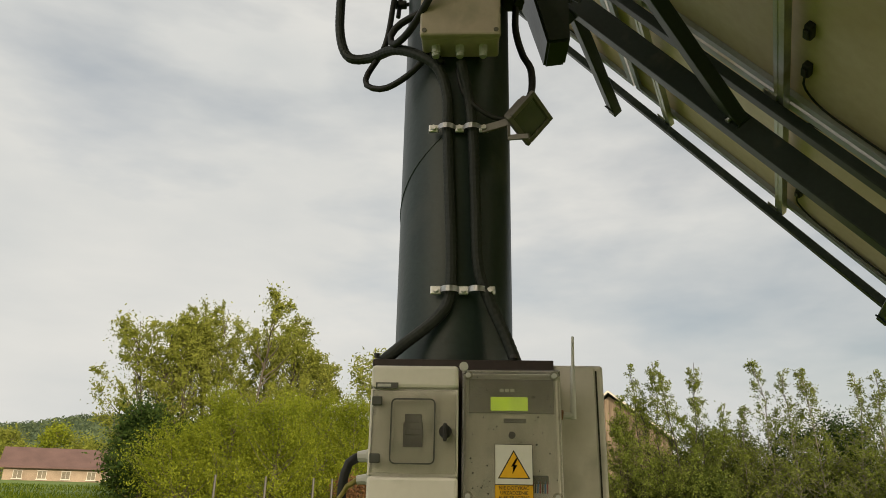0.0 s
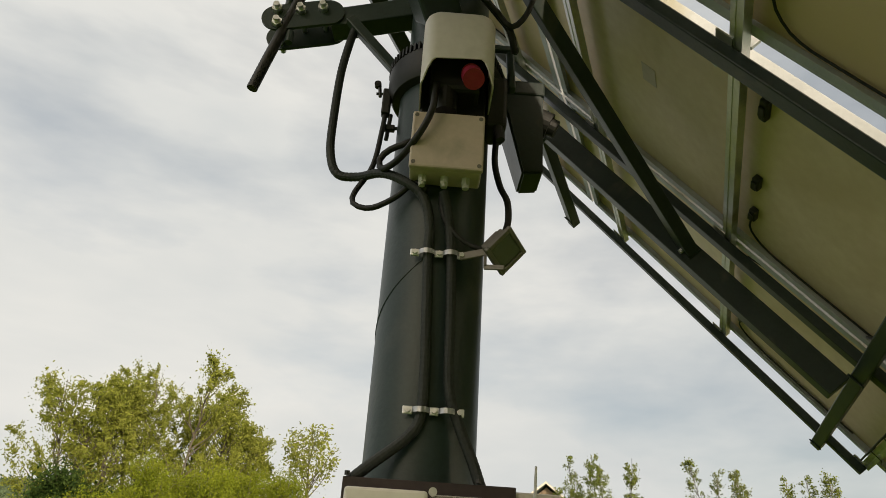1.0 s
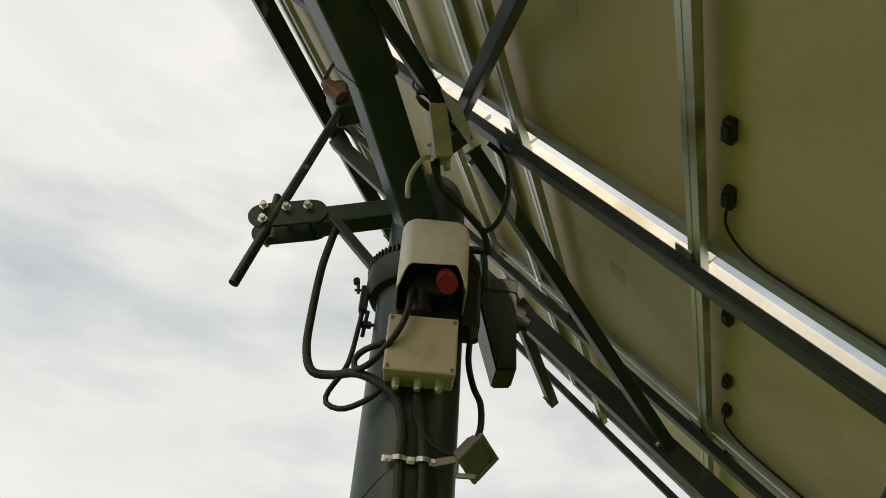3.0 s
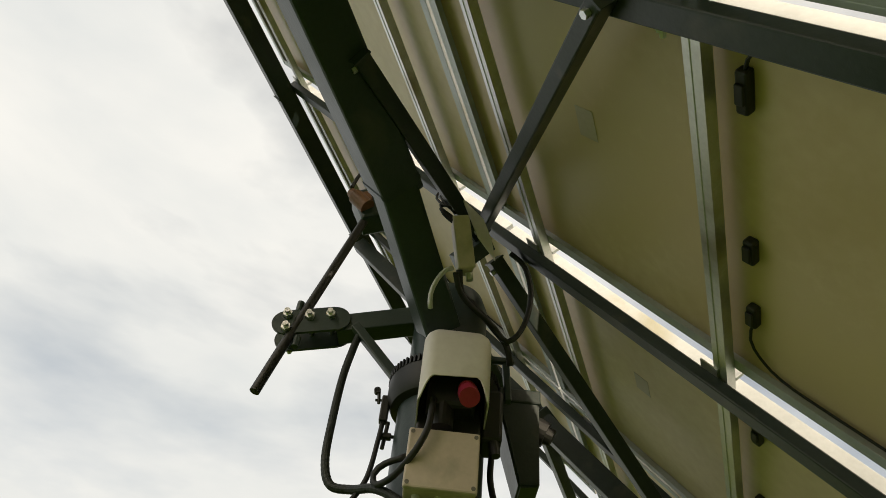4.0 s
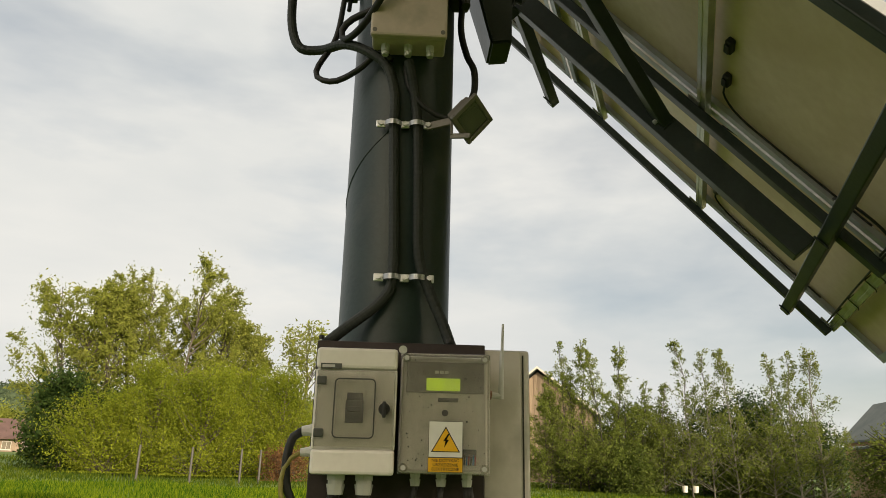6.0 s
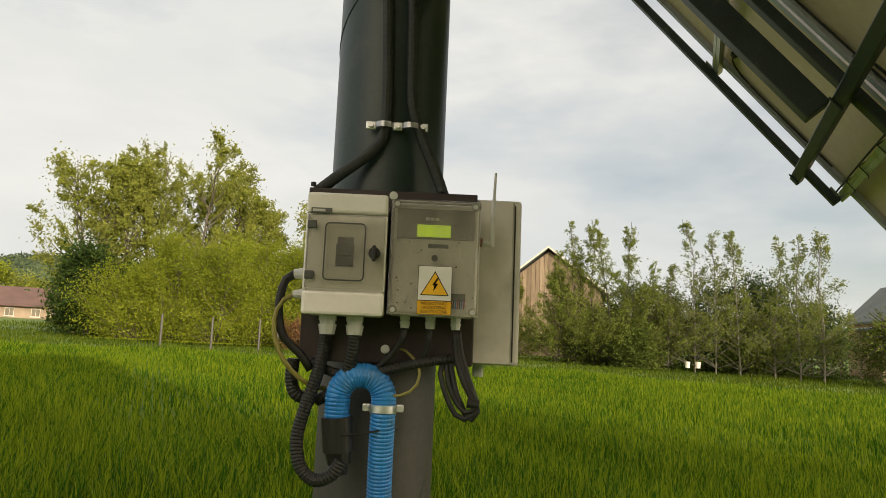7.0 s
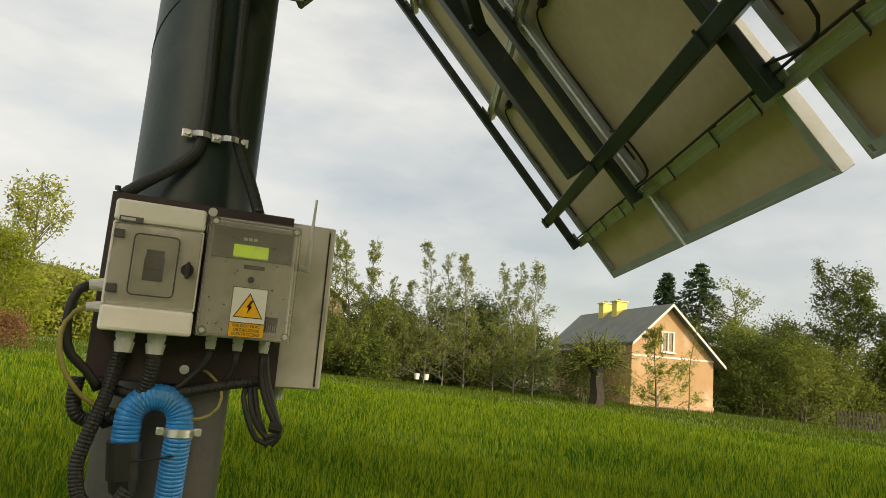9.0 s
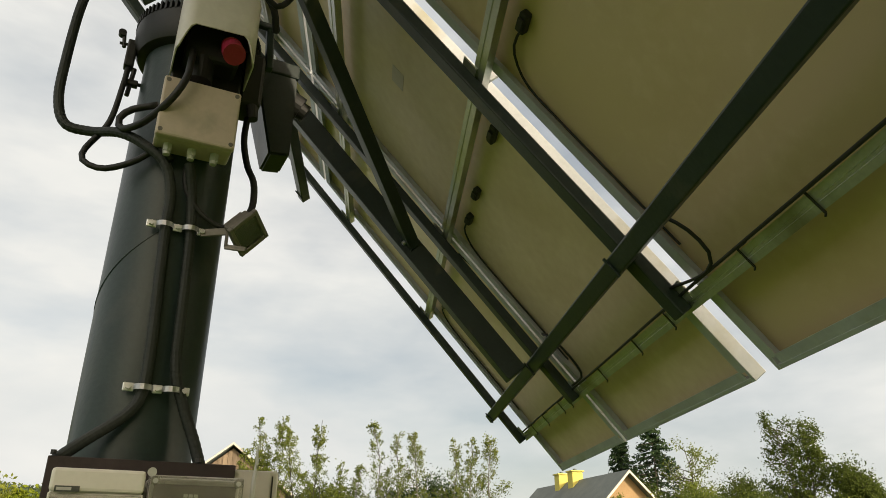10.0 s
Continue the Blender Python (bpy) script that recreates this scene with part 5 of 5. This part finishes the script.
# fence posts in front of the willows, and a low fence by the house
post = rodded((0, 0, -0.2), (0, 0, 1.35), 0.05, 0.045, seg=10)
post_mesh = bpy.data.meshes.new("fence_post")
post.to_mesh(post_mesh)
post.free()
for x, y in ((-9.9, 28.6), (-8.1, 29.2), (-6.6, 31.0), (-5.9, 31.4)):
    ob = link("fence_post", post_mesh, GREYPAINT)
    ob.location = (x, y, float(ground_z(x, y)))
    tagged(ob, "pale weathered wooden fence post at the field edge", "fence post", "fence posts at the field edge")
fence = thing("garden_fence", "low dark picket fence at the edge of the garden", "fence", at=(37.8, 28.4, float(ground_z(37.8, 28.4))))
fence.rotation_euler = (0, 0, radians(-40))
for k in range(14):
    part("picket", boxed((0.09, 0.025, 1.15), (-1.3 + 0.2 * k, 0, 0.5)), BIRCHBARK, fence)
for z in (0.3, 0.8):
    part("rail", boxed((2.8, 0.04, 0.07), (0, 0.035, z)), BIRCHBARK, fence)
ob = part("utility_post", boxed((0.16, 0.16, 4.2), (0, 0, 2.1), None, 0.01), WOOD, None)
ob.location = (37.7, 32.4, -0.1)
tagged(ob, "weathered grey post among the bushes", "post")

# ---------------- trees ----------------


def leaf_cards(rs, centres, size, flat=0.0):
    """One small leaf-shaped quad at each centre, turned at random."""
    n = len(centres)
    a = rs.normal(size=(n, 3))
    b = rs.normal(size=(n, 3))
    a[:, 2] *= 1 - flat
    a /= np.linalg.norm(a, axis=1, keepdims=True)
    b -= (a * b).sum(1, keepdims=True) * a
    b /= np.linalg.norm(b, axis=1, keepdims=True)
    s = size * (0.6 + 0.8 * rs.random((n, 1)))
    a, b = a * s, b * s * 0.45
    return np.stack([centres - a, centres + b, centres + a, centres - b], 1)


def limbs_mesh(name, lines, material, parent):
    """Tapered five-sided limbs, one mesh: lines of (points, start radius, end radius)."""
    verts, faces = [], []
    for pts, r0, r1 in lines:
        pts = np.asarray(pts, float)
        start = len(verts)
        for i, p in enumerate(pts):
            d = pts[min(i + 1, len(pts) - 1)] - pts[max(i - 1, 0)]
            d = d / (np.linalg.norm(d) + 1e-9)
            s = np.cross(d, (0.3, 0.9, 0.2))
            s /= np.linalg.norm(s) + 1e-9
            q = np.cross(d, s)
            r = r0 + (r1 - r0) * i / (len(pts) - 1)
            for k in range(5):
                c = 2 * math.pi * k / 5
                verts.append((p + r * (math.cos(c) * s + math.sin(c) * q)).tolist())
        for i in range(len(pts) - 1):
            for k in range(5):
                u, v = start + 5 * i + k, start + 5 * i + (k + 1) % 5
                faces.append((u, v, v + 5, u + 5))
    return raw(name, verts, faces, material, parent)


def broadleaf(seed, x, y, h, w, leaf, bark, name, label, group, low=0.25, clumps=40, leaves=5000, size=0.13, sigma=0.38, lean=0.0, stems=1, shape=0.9, upright=0.4, slim=1.0, point=0.0, spray=0.0):
    """A tree: tapered stem, limbs to every clump, and leaves scattered along the outer limbs."""
    rs = np.random.default_rng(seed)
    t = thing(name, label, "tree" if h > 3.2 else "bush", group, at=(x, y, float(ground_z(x, y)) - 0.05))
    lines, spots = [], []
    for s in range(stems):
        off = np.array([0.0, 0.0]) if stems == 1 else rs.normal(size=2) * w * 0.14
        top = h * (0.86 + 0.14 * rs.random()) if s else h
        n = 9
        zs = np.linspace(0, top, n)
        sway = np.cumsum(rs.normal(size=(n, 2)) * 0.018 * h, 0) * (zs / top)[:, None] + lean * zs[:, None] * np.array([1.0, 0.2]) + off * (0.4 + 0.6 * zs / top)[:, None]
        stem = np.c_[sway, zs]
        r = (0.011 * h + 0.03) * slim
        lines.append((stem, r / stems ** 0.4, 0.012))
        for c in range(clumps // stems):
            f = rs.random() ** (1.15 if point else 0.8)
            zc = h * low + (top - h * low) * f
            bulge = max(0.12, 1 - abs(2 * f - shape) ** 2.4) ** 0.5
            rad = 0.5 * w * bulge * (0.35 + 0.75 * rs.random() ** 0.6)
            rad *= (1.25 - f) ** point
            ang = rs.random() * 2 * math.pi
            at = np.array([np.interp(zc, zs, stem[:, 0]), np.interp(zc, zs, stem[:, 1])])
            tip = np.array([at[0] + rad * math.cos(ang), at[1] + rad * math.sin(ang), zc])
            zr = max(0.05 * h, zc - upright * rad - 0.05 * h)
            root = np.array([np.interp(zr, zs, stem[:, 0]), np.interp(zr, zs, stem[:, 1]), zr])
            midp = (root + tip) / 2 + np.array([0, 0, -0.08 * rad]) + rs.normal(size=3) * 0.05 * rad
            lines.append(([root, midp, tip], (0.006 * h * (0.5 + 0.5 * (1 - f)) + 0.006) * slim ** 1.3, 0.005 * slim))
            k = max(8, int(leaves / clumps * (0.5 + rs.random()) * (1.3 - f) ** point))
            along = rs.random((k, 1)) ** 0.5
            base = midp * (1 - along) + tip * along
            spread = sigma * (0.55 + 0.7 * rs.random()) * (1.25 - f) ** (0.8 * point)
            pts = base + rs.normal(size=(k, 3)) * spread * np.array([1, 1, 1.15])
            spots.append(pts)
            # twigs that carry leaves beyond the clump, more of them on an airy crown
            for _ in range(5 if spray else 2):
                d = rs.normal(size=3) * 0.5 + np.array([math.cos(ang), math.sin(ang), 0.9])
                d /= np.linalg.norm(d)
                ln = spread * (1.2 + 1.2 * rs.random()) * (1 + spray) * (1.3 - f) ** (0.5 * point)
                end = tip + d * ln
                lines.append(([tip, tip + d * ln * 0.5, end], 0.006, 0.003))
                m = max(4, k // 4) if spray else max(4, k // 9)
                spots.append(tip + d * ln * rs.random((m, 1)) + rs.normal(size=(m, 3)) * (0.055 if spray else 0.09))
    limbs_mesh("trunk", lines, bark, t)
    pts = np.concatenate(spots)
    pts[:, 2] = np.maximum(pts[:, 2], 0.15)
    quads("crown", leaf_cards(rs, pts, size), leaf, t)
    return t


def spruce(seed, x, y, h, w):
    """A spruce: straight stem, drooping whorled boughs with needle sprays."""
    rs = np.random.default_rng(seed)
    t = thing("spruce_tree", "dark green spruce rising behind the house", "tree", "spruces", at=(x, y, float(ground_z(x, y)) - 0.05))
    lines = [(np.c_[np.zeros(6), np.zeros(6), np.linspace(0, h, 6)], 0.016 * h, 0.01)]
    spots = []
    for z in np.arange(0.12 * h, 0.985 * h, 0.028 * h):
        reach = 0.58 * w * (1 - z / h) ** 0.95 + 0.05
        for k in range(7):
            a = rs.random() * 2 * math.pi
            r = reach * (0.65 + 0.5 * rs.random())
            tip = np.array([r * math.cos(a), r * math.sin(a), z - 0.22 * r + 0.1 * r * rs.random()])
            root = np.array([0, 0, z])
            lines.append(([root, (root + tip) / 2 + np.array([0, 0, 0.03 * r]), tip], 0.02, 0.006))
            m = 34
            f = rs.random((m, 1)) ** 0.7
            p = root * (1 - f) + tip * f + rs.normal(size=(m, 3)) * np.array([0.13, 0.13, 0.08]) * (0.3 + f) * min(1.0, 0.35 + reach)
            p[:, 2] -= 0.12 * rs.random(m)
            spots.append(p)
    limbs_mesh("trunk", lines, BARK, t)
    quads("crown", leaf_cards(rs, np.concatenate(spots), 0.15, 0.3), LEAF_E, t)


LIMES = ((-17.5, 38.9, 9.3, 4.2), (-16.2, 39.2, 9.3, 4.0), (-14.8, 40.4, 10.9, 4.8), (-13.2, 41.0, 10.8, 4.8), (-11.3, 42.2, 9.9, 4.8), (-9.3, 42.0, 7.9, 4.0))
for k, (x, y, h, w) in enumerate(LIMES):
    broadleaf(10 + k, x, y, h, w, LEAF_A, BARK, "broadleaf_tree", "tall airy tree in fresh yellow-green spring leaf", "trees behind the willows", low=0.16, clumps=90, leaves=9600, size=0.078, sigma=0.32, stems=2, shape=0.85, upright=0.8, spray=0.2)
broadleaf(85, 5.6, 39.6, 4.5, 2.6, LEAF_A, BIRCHBARK, "young_birch", "young birch in warm yellow leaf before the barn", "", low=0.12, clumps=70, leaves=3200, size=0.06, sigma=0.22, shape=0.5, upright=0.6, slim=0.5, point=0.6, spray=0.4)
broadleaf(84, 21.2, 31.0, 2.3, 2.6, LEAF_D, BARK, "porch_bush", "loose green bush beside the porch of the house", "", low=0.05, clumps=50, leaves=4200, size=0.06, sigma=0.28, stems=3, shape=0.7)
WILLOWS = ((-13.4, 33.6, 3.6, 4.0), (-11.9, 35.0, 5.0, 4.4), (-9.6, 34.7, 5.1, 4.4), (-7.8, 36.2, 5.0, 4.0), (-6.2, 37.5, 5.0, 3.4))
for k, (x, y, h, w) in enumerate(WILLOWS):
    broadleaf(30 + k, x, y, h, w, LEAF_B, BARK, "willow_bush", "rounded yellow-green willow bush at the field edge", "willows at the field edge", low=0.08, clumps=80, leaves=24000, size=0.05, sigma=0.42, stems=4, shape=0.7, upright=0.9)
for k, (x, y, h, w) in enumerate(((-15.9, 35.9, 4.3, 2.6), (-16.6, 36.6, 3.6, 2.4), (-14.9, 36.8, 3.6, 2.8))):
    broadleaf(40 + k, x, y, h, w, LEAF_F, BARK, "dark_bush", "dense dark green bush beside the willows", "dark bushes", low=0.06, clumps=60, leaves=9000, size=0.10, sigma=0.36, stems=3, shape=0.7)
BIRCHES = ((7.4, 37.4, 5.8, 2.1), (8.5, 37.2, 6.8, 2.6), (9.5, 36.9, 7.7, 3.0), (10.6, 36.4, 7.5, 2.9), (11.4, 36.9, 6.0, 2.6), (12.9, 36.2, 5.4, 2.4), (14.0, 35.5, 7.7, 2.6), (14.8, 34.9, 7.2, 2.5), (15.8, 34.4, 7.0, 2.4), (17.2, 33.8, 6.9, 2.3), (18.1, 33.2, 7.0, 2.3), (19.0, 32.8, 7.2, 2.5))
for k, (x, y, h, w) in enumerate(BIRCHES):
    full = k < 5
    broadleaf(50 + k, x, y, h, 1.25 * w, LEAF_C, BIRCHBARK if full else BIRCH, "birch_tree", "leafy young birch with several thin stems" if full else "slender young birch with thin stem and sparse leaves", "birches in front of the barn", low=0.16, clumps=100 if full else 76, leaves=5200 if full else 2500, size=0.054, sigma=0.21, stems=2 if full else 1, shape=0.45, upright=0.6, slim=0.42, point=0.85, spray=0.4)
HEDGE = ((10.6, 39.6, 3.2, 3.2), (12.6, 39.1, 4.3, 3.4), (14.0, 38.6, 4.2, 3.4), (15.8, 37.9, 4.7, 3.4), (17.4, 37.2, 5.0, 3.4), (18.8, 36.6, 4.8, 3.4), (20.6, 36.2, 3.6, 2.8), (9.0, 38.0, 2.0, 2.2), (11.4, 35.6, 2.2, 2.4), (16.5, 35.4, 2.4, 2.8))
for k, (x, y, h, w) in enumerate(HEDGE):
    dark = 3 <= k <= 6
    broadleaf(70 + k, x, y, h, w, LEAF_F if dark else LEAF_D, BARK, "hedge_bush", "dense dark green bush in the hedge behind the birches" if dark else "green bush in the hedge behind the birches", "bushes behind the birches", low=0.05, clumps=60, leaves=8000, size=0.072, sigma=0.34, stems=3, shape=0.7)
broadleaf(86, -5.0, 33.2, 1.3, 2.6, LEAF_R, BARK, "brown_bush", "low red-brown bush at the field edge", "", low=0.05, clumps=40, leaves=3600, size=0.05, sigma=0.22, stems=3, shape=0.7)
spruce(90, 39.7, 47.2, 10.9, 7.5)
spruce(91, 40.6, 44.4, 11.6, 12.5)
GARDEN = ((43.4, 33.7, 10.7, 4.6), (44.9, 31.8, 7.8, 4.0), (45.7, 30.6, 6.7, 3.2))
for k, (x, y, h, w) in enumerate(GARDEN):
    broadleaf(100 + k, x, y, h, w, LEAF_D, BARK, "garden_tree", "full dark green tree standing beyond the garden", "trees beyond the garden", low=0.10, clumps=90, leaves=15000, size=0.095, sigma=0.36, stems=2, shape=0.6)
GBUSH = ((33.6, 37.6, 5.6, 3.6), (35.2, 35.5, 5.7, 3.9), (35.0, 32.8, 4.9, 4.0), (36.3, 31.4, 4.3, 4.3), (41.7, 37.3, 6.7, 4.8), (40.8, 32.2, 4.7, 4.0), (39.0, 33.8, 5.2, 4.4))
for k, (x, y, h, w) in enumerate(GBUSH):
    broadleaf(110 + k, x, y, h, w, LEAF_C if k % 2 else LEAF_D, BARK, "garden_bush", "broad green bush in the garden beside the house", "bushes beside the house", low=0.05, clumps=60, leaves=13000, size=0.075, sigma=0.45, stems=3, shape=0.7)
broadleaf(120, 42.5, 42.3, 9.9, 4.6, LEAF_C, BARK, "sparse_tree", "thin open-crowned tree behind the garden", "", low=0.45, clumps=34, leaves=2200, size=0.10, sigma=0.30)
broadleaf(121, -5.7, 39.6, 8.2, 3.6, LEAF_A, BARK, "sparse_tree", "thin open-crowned tree beside the willows", "", low=0.15, clumps=36, leaves=2600, size=0.10, sigma=0.28, upright=1.0)
broadleaf(122, 24.2, 29.4, 4.2, 3.4, LEAF_A, BARK, "young_tree", "young spreading tree in front of the house gable", "young trees at the house", low=0.12, clumps=60, leaves=2600, size=0.06, sigma=0.17, shape=0.4, upright=0.25, slim=0.6, point=0.5, spray=0.5)
broadleaf(123, 26.0, 29.1, 4.6, 1.2, LEAF_A, BARK, "young_tree", "young slender almost bare tree before the gable", "young trees at the house", low=0.35, clumps=14, leaves=140, size=0.06, sigma=0.13, slim=0.5)
# pollard willow: thick short trunk with a brush of shoots
pol = thing("pollard_willow", "old pollarded willow with a thick dark trunk", "tree", at=(20.3, 29.0, float(ground_z(20.3, 29.0)) - 0.05))
rs = np.random.default_rng(130)
lines = [([(0, 0, 0), (0.07, 0, 0.6), (-0.04, 0, 1.2), (0.02, 0, 1.9)], 0.40, 0.26), ([(0, 0, 1.5), (-0.25, 0.1, 1.9), (-0.42, 0.1, 2.3)], 0.20, 0.22), ([(0, 0, 1.5), (0.25, 0, 1.9), (0.45, 0, 2.2)], 0.20, 0.22), ([(0, 0, 1.7), (0.02, 0, 2.2), (0.0, 0, 2.5)], 0.26, 0.24)]
spots = []
for k in range(240):
    d = rs.normal(size=3) * np.array([1.0, 1.0, 0.6]) + np.array([0, 0, 0.35])
    d /= np.linalg.norm(d)
    ln = 0.5 + 0.9 * rs.random()
    o = np.array([rs.choice([-0.4, 0.0, 0.4]), 0, 2.3]) + d * 0.35
    lines.append(([o, o + d * ln * 0.5, o + d * ln], 0.025, 0.006))
    spots.append(o + d * ln * rs.random((14, 1)) + rs.normal(size=(14, 3)) * 0.08)
limbs_mesh("trunk", lines, mat("dark_willow_bark", (0.014, 0.011, 0.009), (0.036, 0.029, 0.022), rough=0.95, scale=4, fine=20, bump=0.7), pol)
quads("crown", leaf_cards(rs, np.concatenate(spots), 0.07), LEAF_C, pol)
FARLEFT = ((-57.0, 88.0, 5.4, 6.0), (-53.0, 90.7, 6.4, 6.4), (-49.5, 92.4, 5.0, 5.4), (-8.4, 59.5, 4.9, 6.1), (-5.6, 59.8, 4.9, 5.0), (-2.5, 60.0, 4.6, 5.2), (1.5, 60.0, 4.6, 5.2))
for k, (x, y, h, w) in enumerate(FARLEFT):
    broadleaf(140 + k, x, y, h, w, LEAF_B if k % 2 else LEAF_A, BARK, "far_tree", "hazy yellow-green tree across the field", "trees across the field", low=0.06, clumps=50, leaves=4500, size=0.17, sigma=0.5, stems=2, shape=0.7)
# unseen tree row added behind the viewer; its heights shape the near field's shade
BEHIND = ((-8.0, -25.0, 10.2, 8.5), (-2.5, -26.0, 10.8, 8.0), (2.0, -24.0, 11.4, 8.0), (5.0, -25.0, 12.0, 7.0), (7.2, -24.5, 11.0, 5.2), (13.4, -24.5, 8.8, 6.4), (18.8, -24.0, 9.6, 7.0), (21.5, -24.0, 9.0, 7.0), (24.5, -24.0, 9.0, 7.0), (27.8, -24.0, 9.0, 7.0), (31.0, -24.0, 8.6, 7.5), (35.0, -24.0, 8.4, 8.0))
for k, (x, y, h, w) in enumerate(BEHIND):
    broadleaf(160 + k, x, y, h, w, LEAF_D, BARK, "row_tree", "unseen dense tree added behind the viewer to shade the near field", "tree row at the near edge", low=0.04, clumps=150, leaves=15000, size=0.36, sigma=0.62, stems=2, shape=0.7)

# ---------------- far woods ----------------
rs = np.random.default_rng(7)
az = np.linspace(-math.pi, math.pi, 181)


def wood_top(a):
    """Height of the far woods by azimuth (clockwise from +y)."""
    hill = 12.0 * np.exp(-((a + 0.28) / 0.36) ** 4)
    return 8.5 + hill + 0.8 * np.sin(a * 23) + 0.5 * np.sin(a * 51 + 1)


rows = []
for r, f in ((190, -0.15), (215, 0.25), (245, 0.72), (270, 0.94), (300, 0.90), (360, 0.0)):
    rows.append(np.stack([r * np.sin(az), r * np.cos(az), ground_z(r * np.sin(az), r * np.cos(az)) + f * wood_top(az)], -1))
wv = np.concatenate(rows).tolist()
wf = [(i * 181 + k, i * 181 + k + 1, (i + 1) * 181 + k + 1, (i + 1) * 181 + k) for i in range(5) for k in range(180)]
# aerial haze is mixed into the far woods' colours, here and in far_leaf
FARWOOD = mat("far_woods_hazed_floor", (0.045, 0.075, 0.035), (0.085, 0.12, 0.05), rough=1.0, scale=0.05, fine=0.6)
tagged(raw("backdrop", wv, wf, FARWOOD), "distant wooded hill and low woods round the fields", "hill", kind="structure")
n = 90000
a = rs.random(n) * 2.9 - 1.25
r = 195 + 90 * rs.random(n)
f = np.interp(r, (190, 215, 245, 270, 300), (-0.15, 0.25, 0.72, 0.94, 0.90))
gxx, gyy = r * np.sin(a), r * np.cos(a)
centre = np.stack([gxx, gyy, ground_z(gxx, gyy) + f * wood_top(a) + 1.6 * rs.random(n) ** 2 + 0.1], -1)
far_leaf = leafy("far_woods_hazed_leaves", (0.050, 0.075, 0.046), (0.095, 0.125, 0.066), spread=0.6)
tagged(quads("far_woods", leaf_cards(rs, centre, 0.62), far_leaf), "far mixed woodland on the hill", "woods", kind="stuff")

# ---------------- field ----------------


def blades(seed, count, r0, r1, width, height, a0=-42, a1=62):
    """Bent cereal blades scattered evenly over a sector; returns vertices (n, 6, 3)."""
    rs = np.random.default_rng(seed)
    r = np.sqrt(r0 ** 2 + (r1 ** 2 - r0 ** 2) * rs.random(count))
    a = np.radians(a0 + (a1 - a0) * rs.random(count))
    # drilled rows a hand apart, wandering a little
    x, y = r * np.sin(a), r * np.cos(a)
    row = 0.13
    s = x * 0.94 + y * 0.34
    s2 = np.round(s / row) * row + rs.normal(size=count) * 0.022
    x, y = x + (s2 - s) * 0.94, y + (s2 - s) * 0.34
    keep = np.hypot(x, y - 1.721) > 0.16
    x, y, r = x[keep], y[keep], r[keep]
    m = len(x)
    patch = 0.8 + 0.25 * np.sin(x * 0.9 + 0.4 * np.sin(y * 0.7)) * np.cos(y * 0.6) + 0.1 * np.sin(3.1 * x + 2.3 * y)
    h = height * patch * (0.65 + 0.55 * rs.random(m))
    w = width * (0.6 + 0.8 * rs.random(m)) / 2
    t = rs.random(m) * 2 * math.pi
    side = np.stack([np.cos(t), np.sin(t), np.zeros(m)], -1)
    bend = rs.random(m) * 2 * math.pi
    out = np.stack([np.cos(bend), np.sin(bend), np.zeros(m)], -1)
    lean = (0.10 + 0.45 * rs.random(m) ** 2)[:, None]
    base = np.stack([x, y, ground_z(x, y) - 0.01], -1)
    up = np.array([0, 0, 1.0])
    midp = base + h[:, None] * (0.55 * up + 0.30 * lean * out)
    tip = base + h[:, None] * ((1.0 - 0.35 * lean) * up + 1.0 * lean * out)
    w = w[:, None]
    return np.stack([base - side * w, base + side * w, midp + side * w * 0.9, midp - side * w * 0.9, tip + side * w * 0.12, tip - side * w * 0.12], 1)


def blade_field(name, sets, material, label):
    v = np.concatenate(sets)
    n = len(v)
    mesh = bpy.data.meshes.new(name)
    mesh.vertices.add(6 * n)
    mesh.vertices.foreach_set("co", v.astype(np.float32).ravel())
    idx = (np.arange(n)[:, None] * 6 + np.array([[0, 1, 2, 3, 3, 2, 4, 5]])).astype(np.int32)
    mesh.loops.add(8 * n)
    mesh.loops.foreach_set("vertex_index", idx.ravel())
    mesh.polygons.add(2 * n)
    mesh.polygons.foreach_set("loop_start", np.arange(0, 8 * n, 4, dtype=np.int32))
    mesh.update(calc_edges=True)
    return tagged(link(name, mesh, material), label, "grass", kind="stuff")


blade_field("field_blades", [blades(1, 16000, 0.9, 4.0, 0.008, 0.30, -180, 180), blades(2, 90000, 4.0, 10.0, 0.0095, 0.32), blades(3, 110000, 10.0, 20.0, 0.012, 0.31), blades(4, 90000, 20.0, 27.0, 0.016, 0.29)], BLADE, "young green cereal standing knee high in rows")
blade_field("margin_grass", [blades(5, 70000, 27.0, 44.0, 0.022, 0.20), blades(6, 26000, 44.0, 66.0, 0.035, 0.22)], MEADOW, "rough darker grass beyond the far edge of the field")
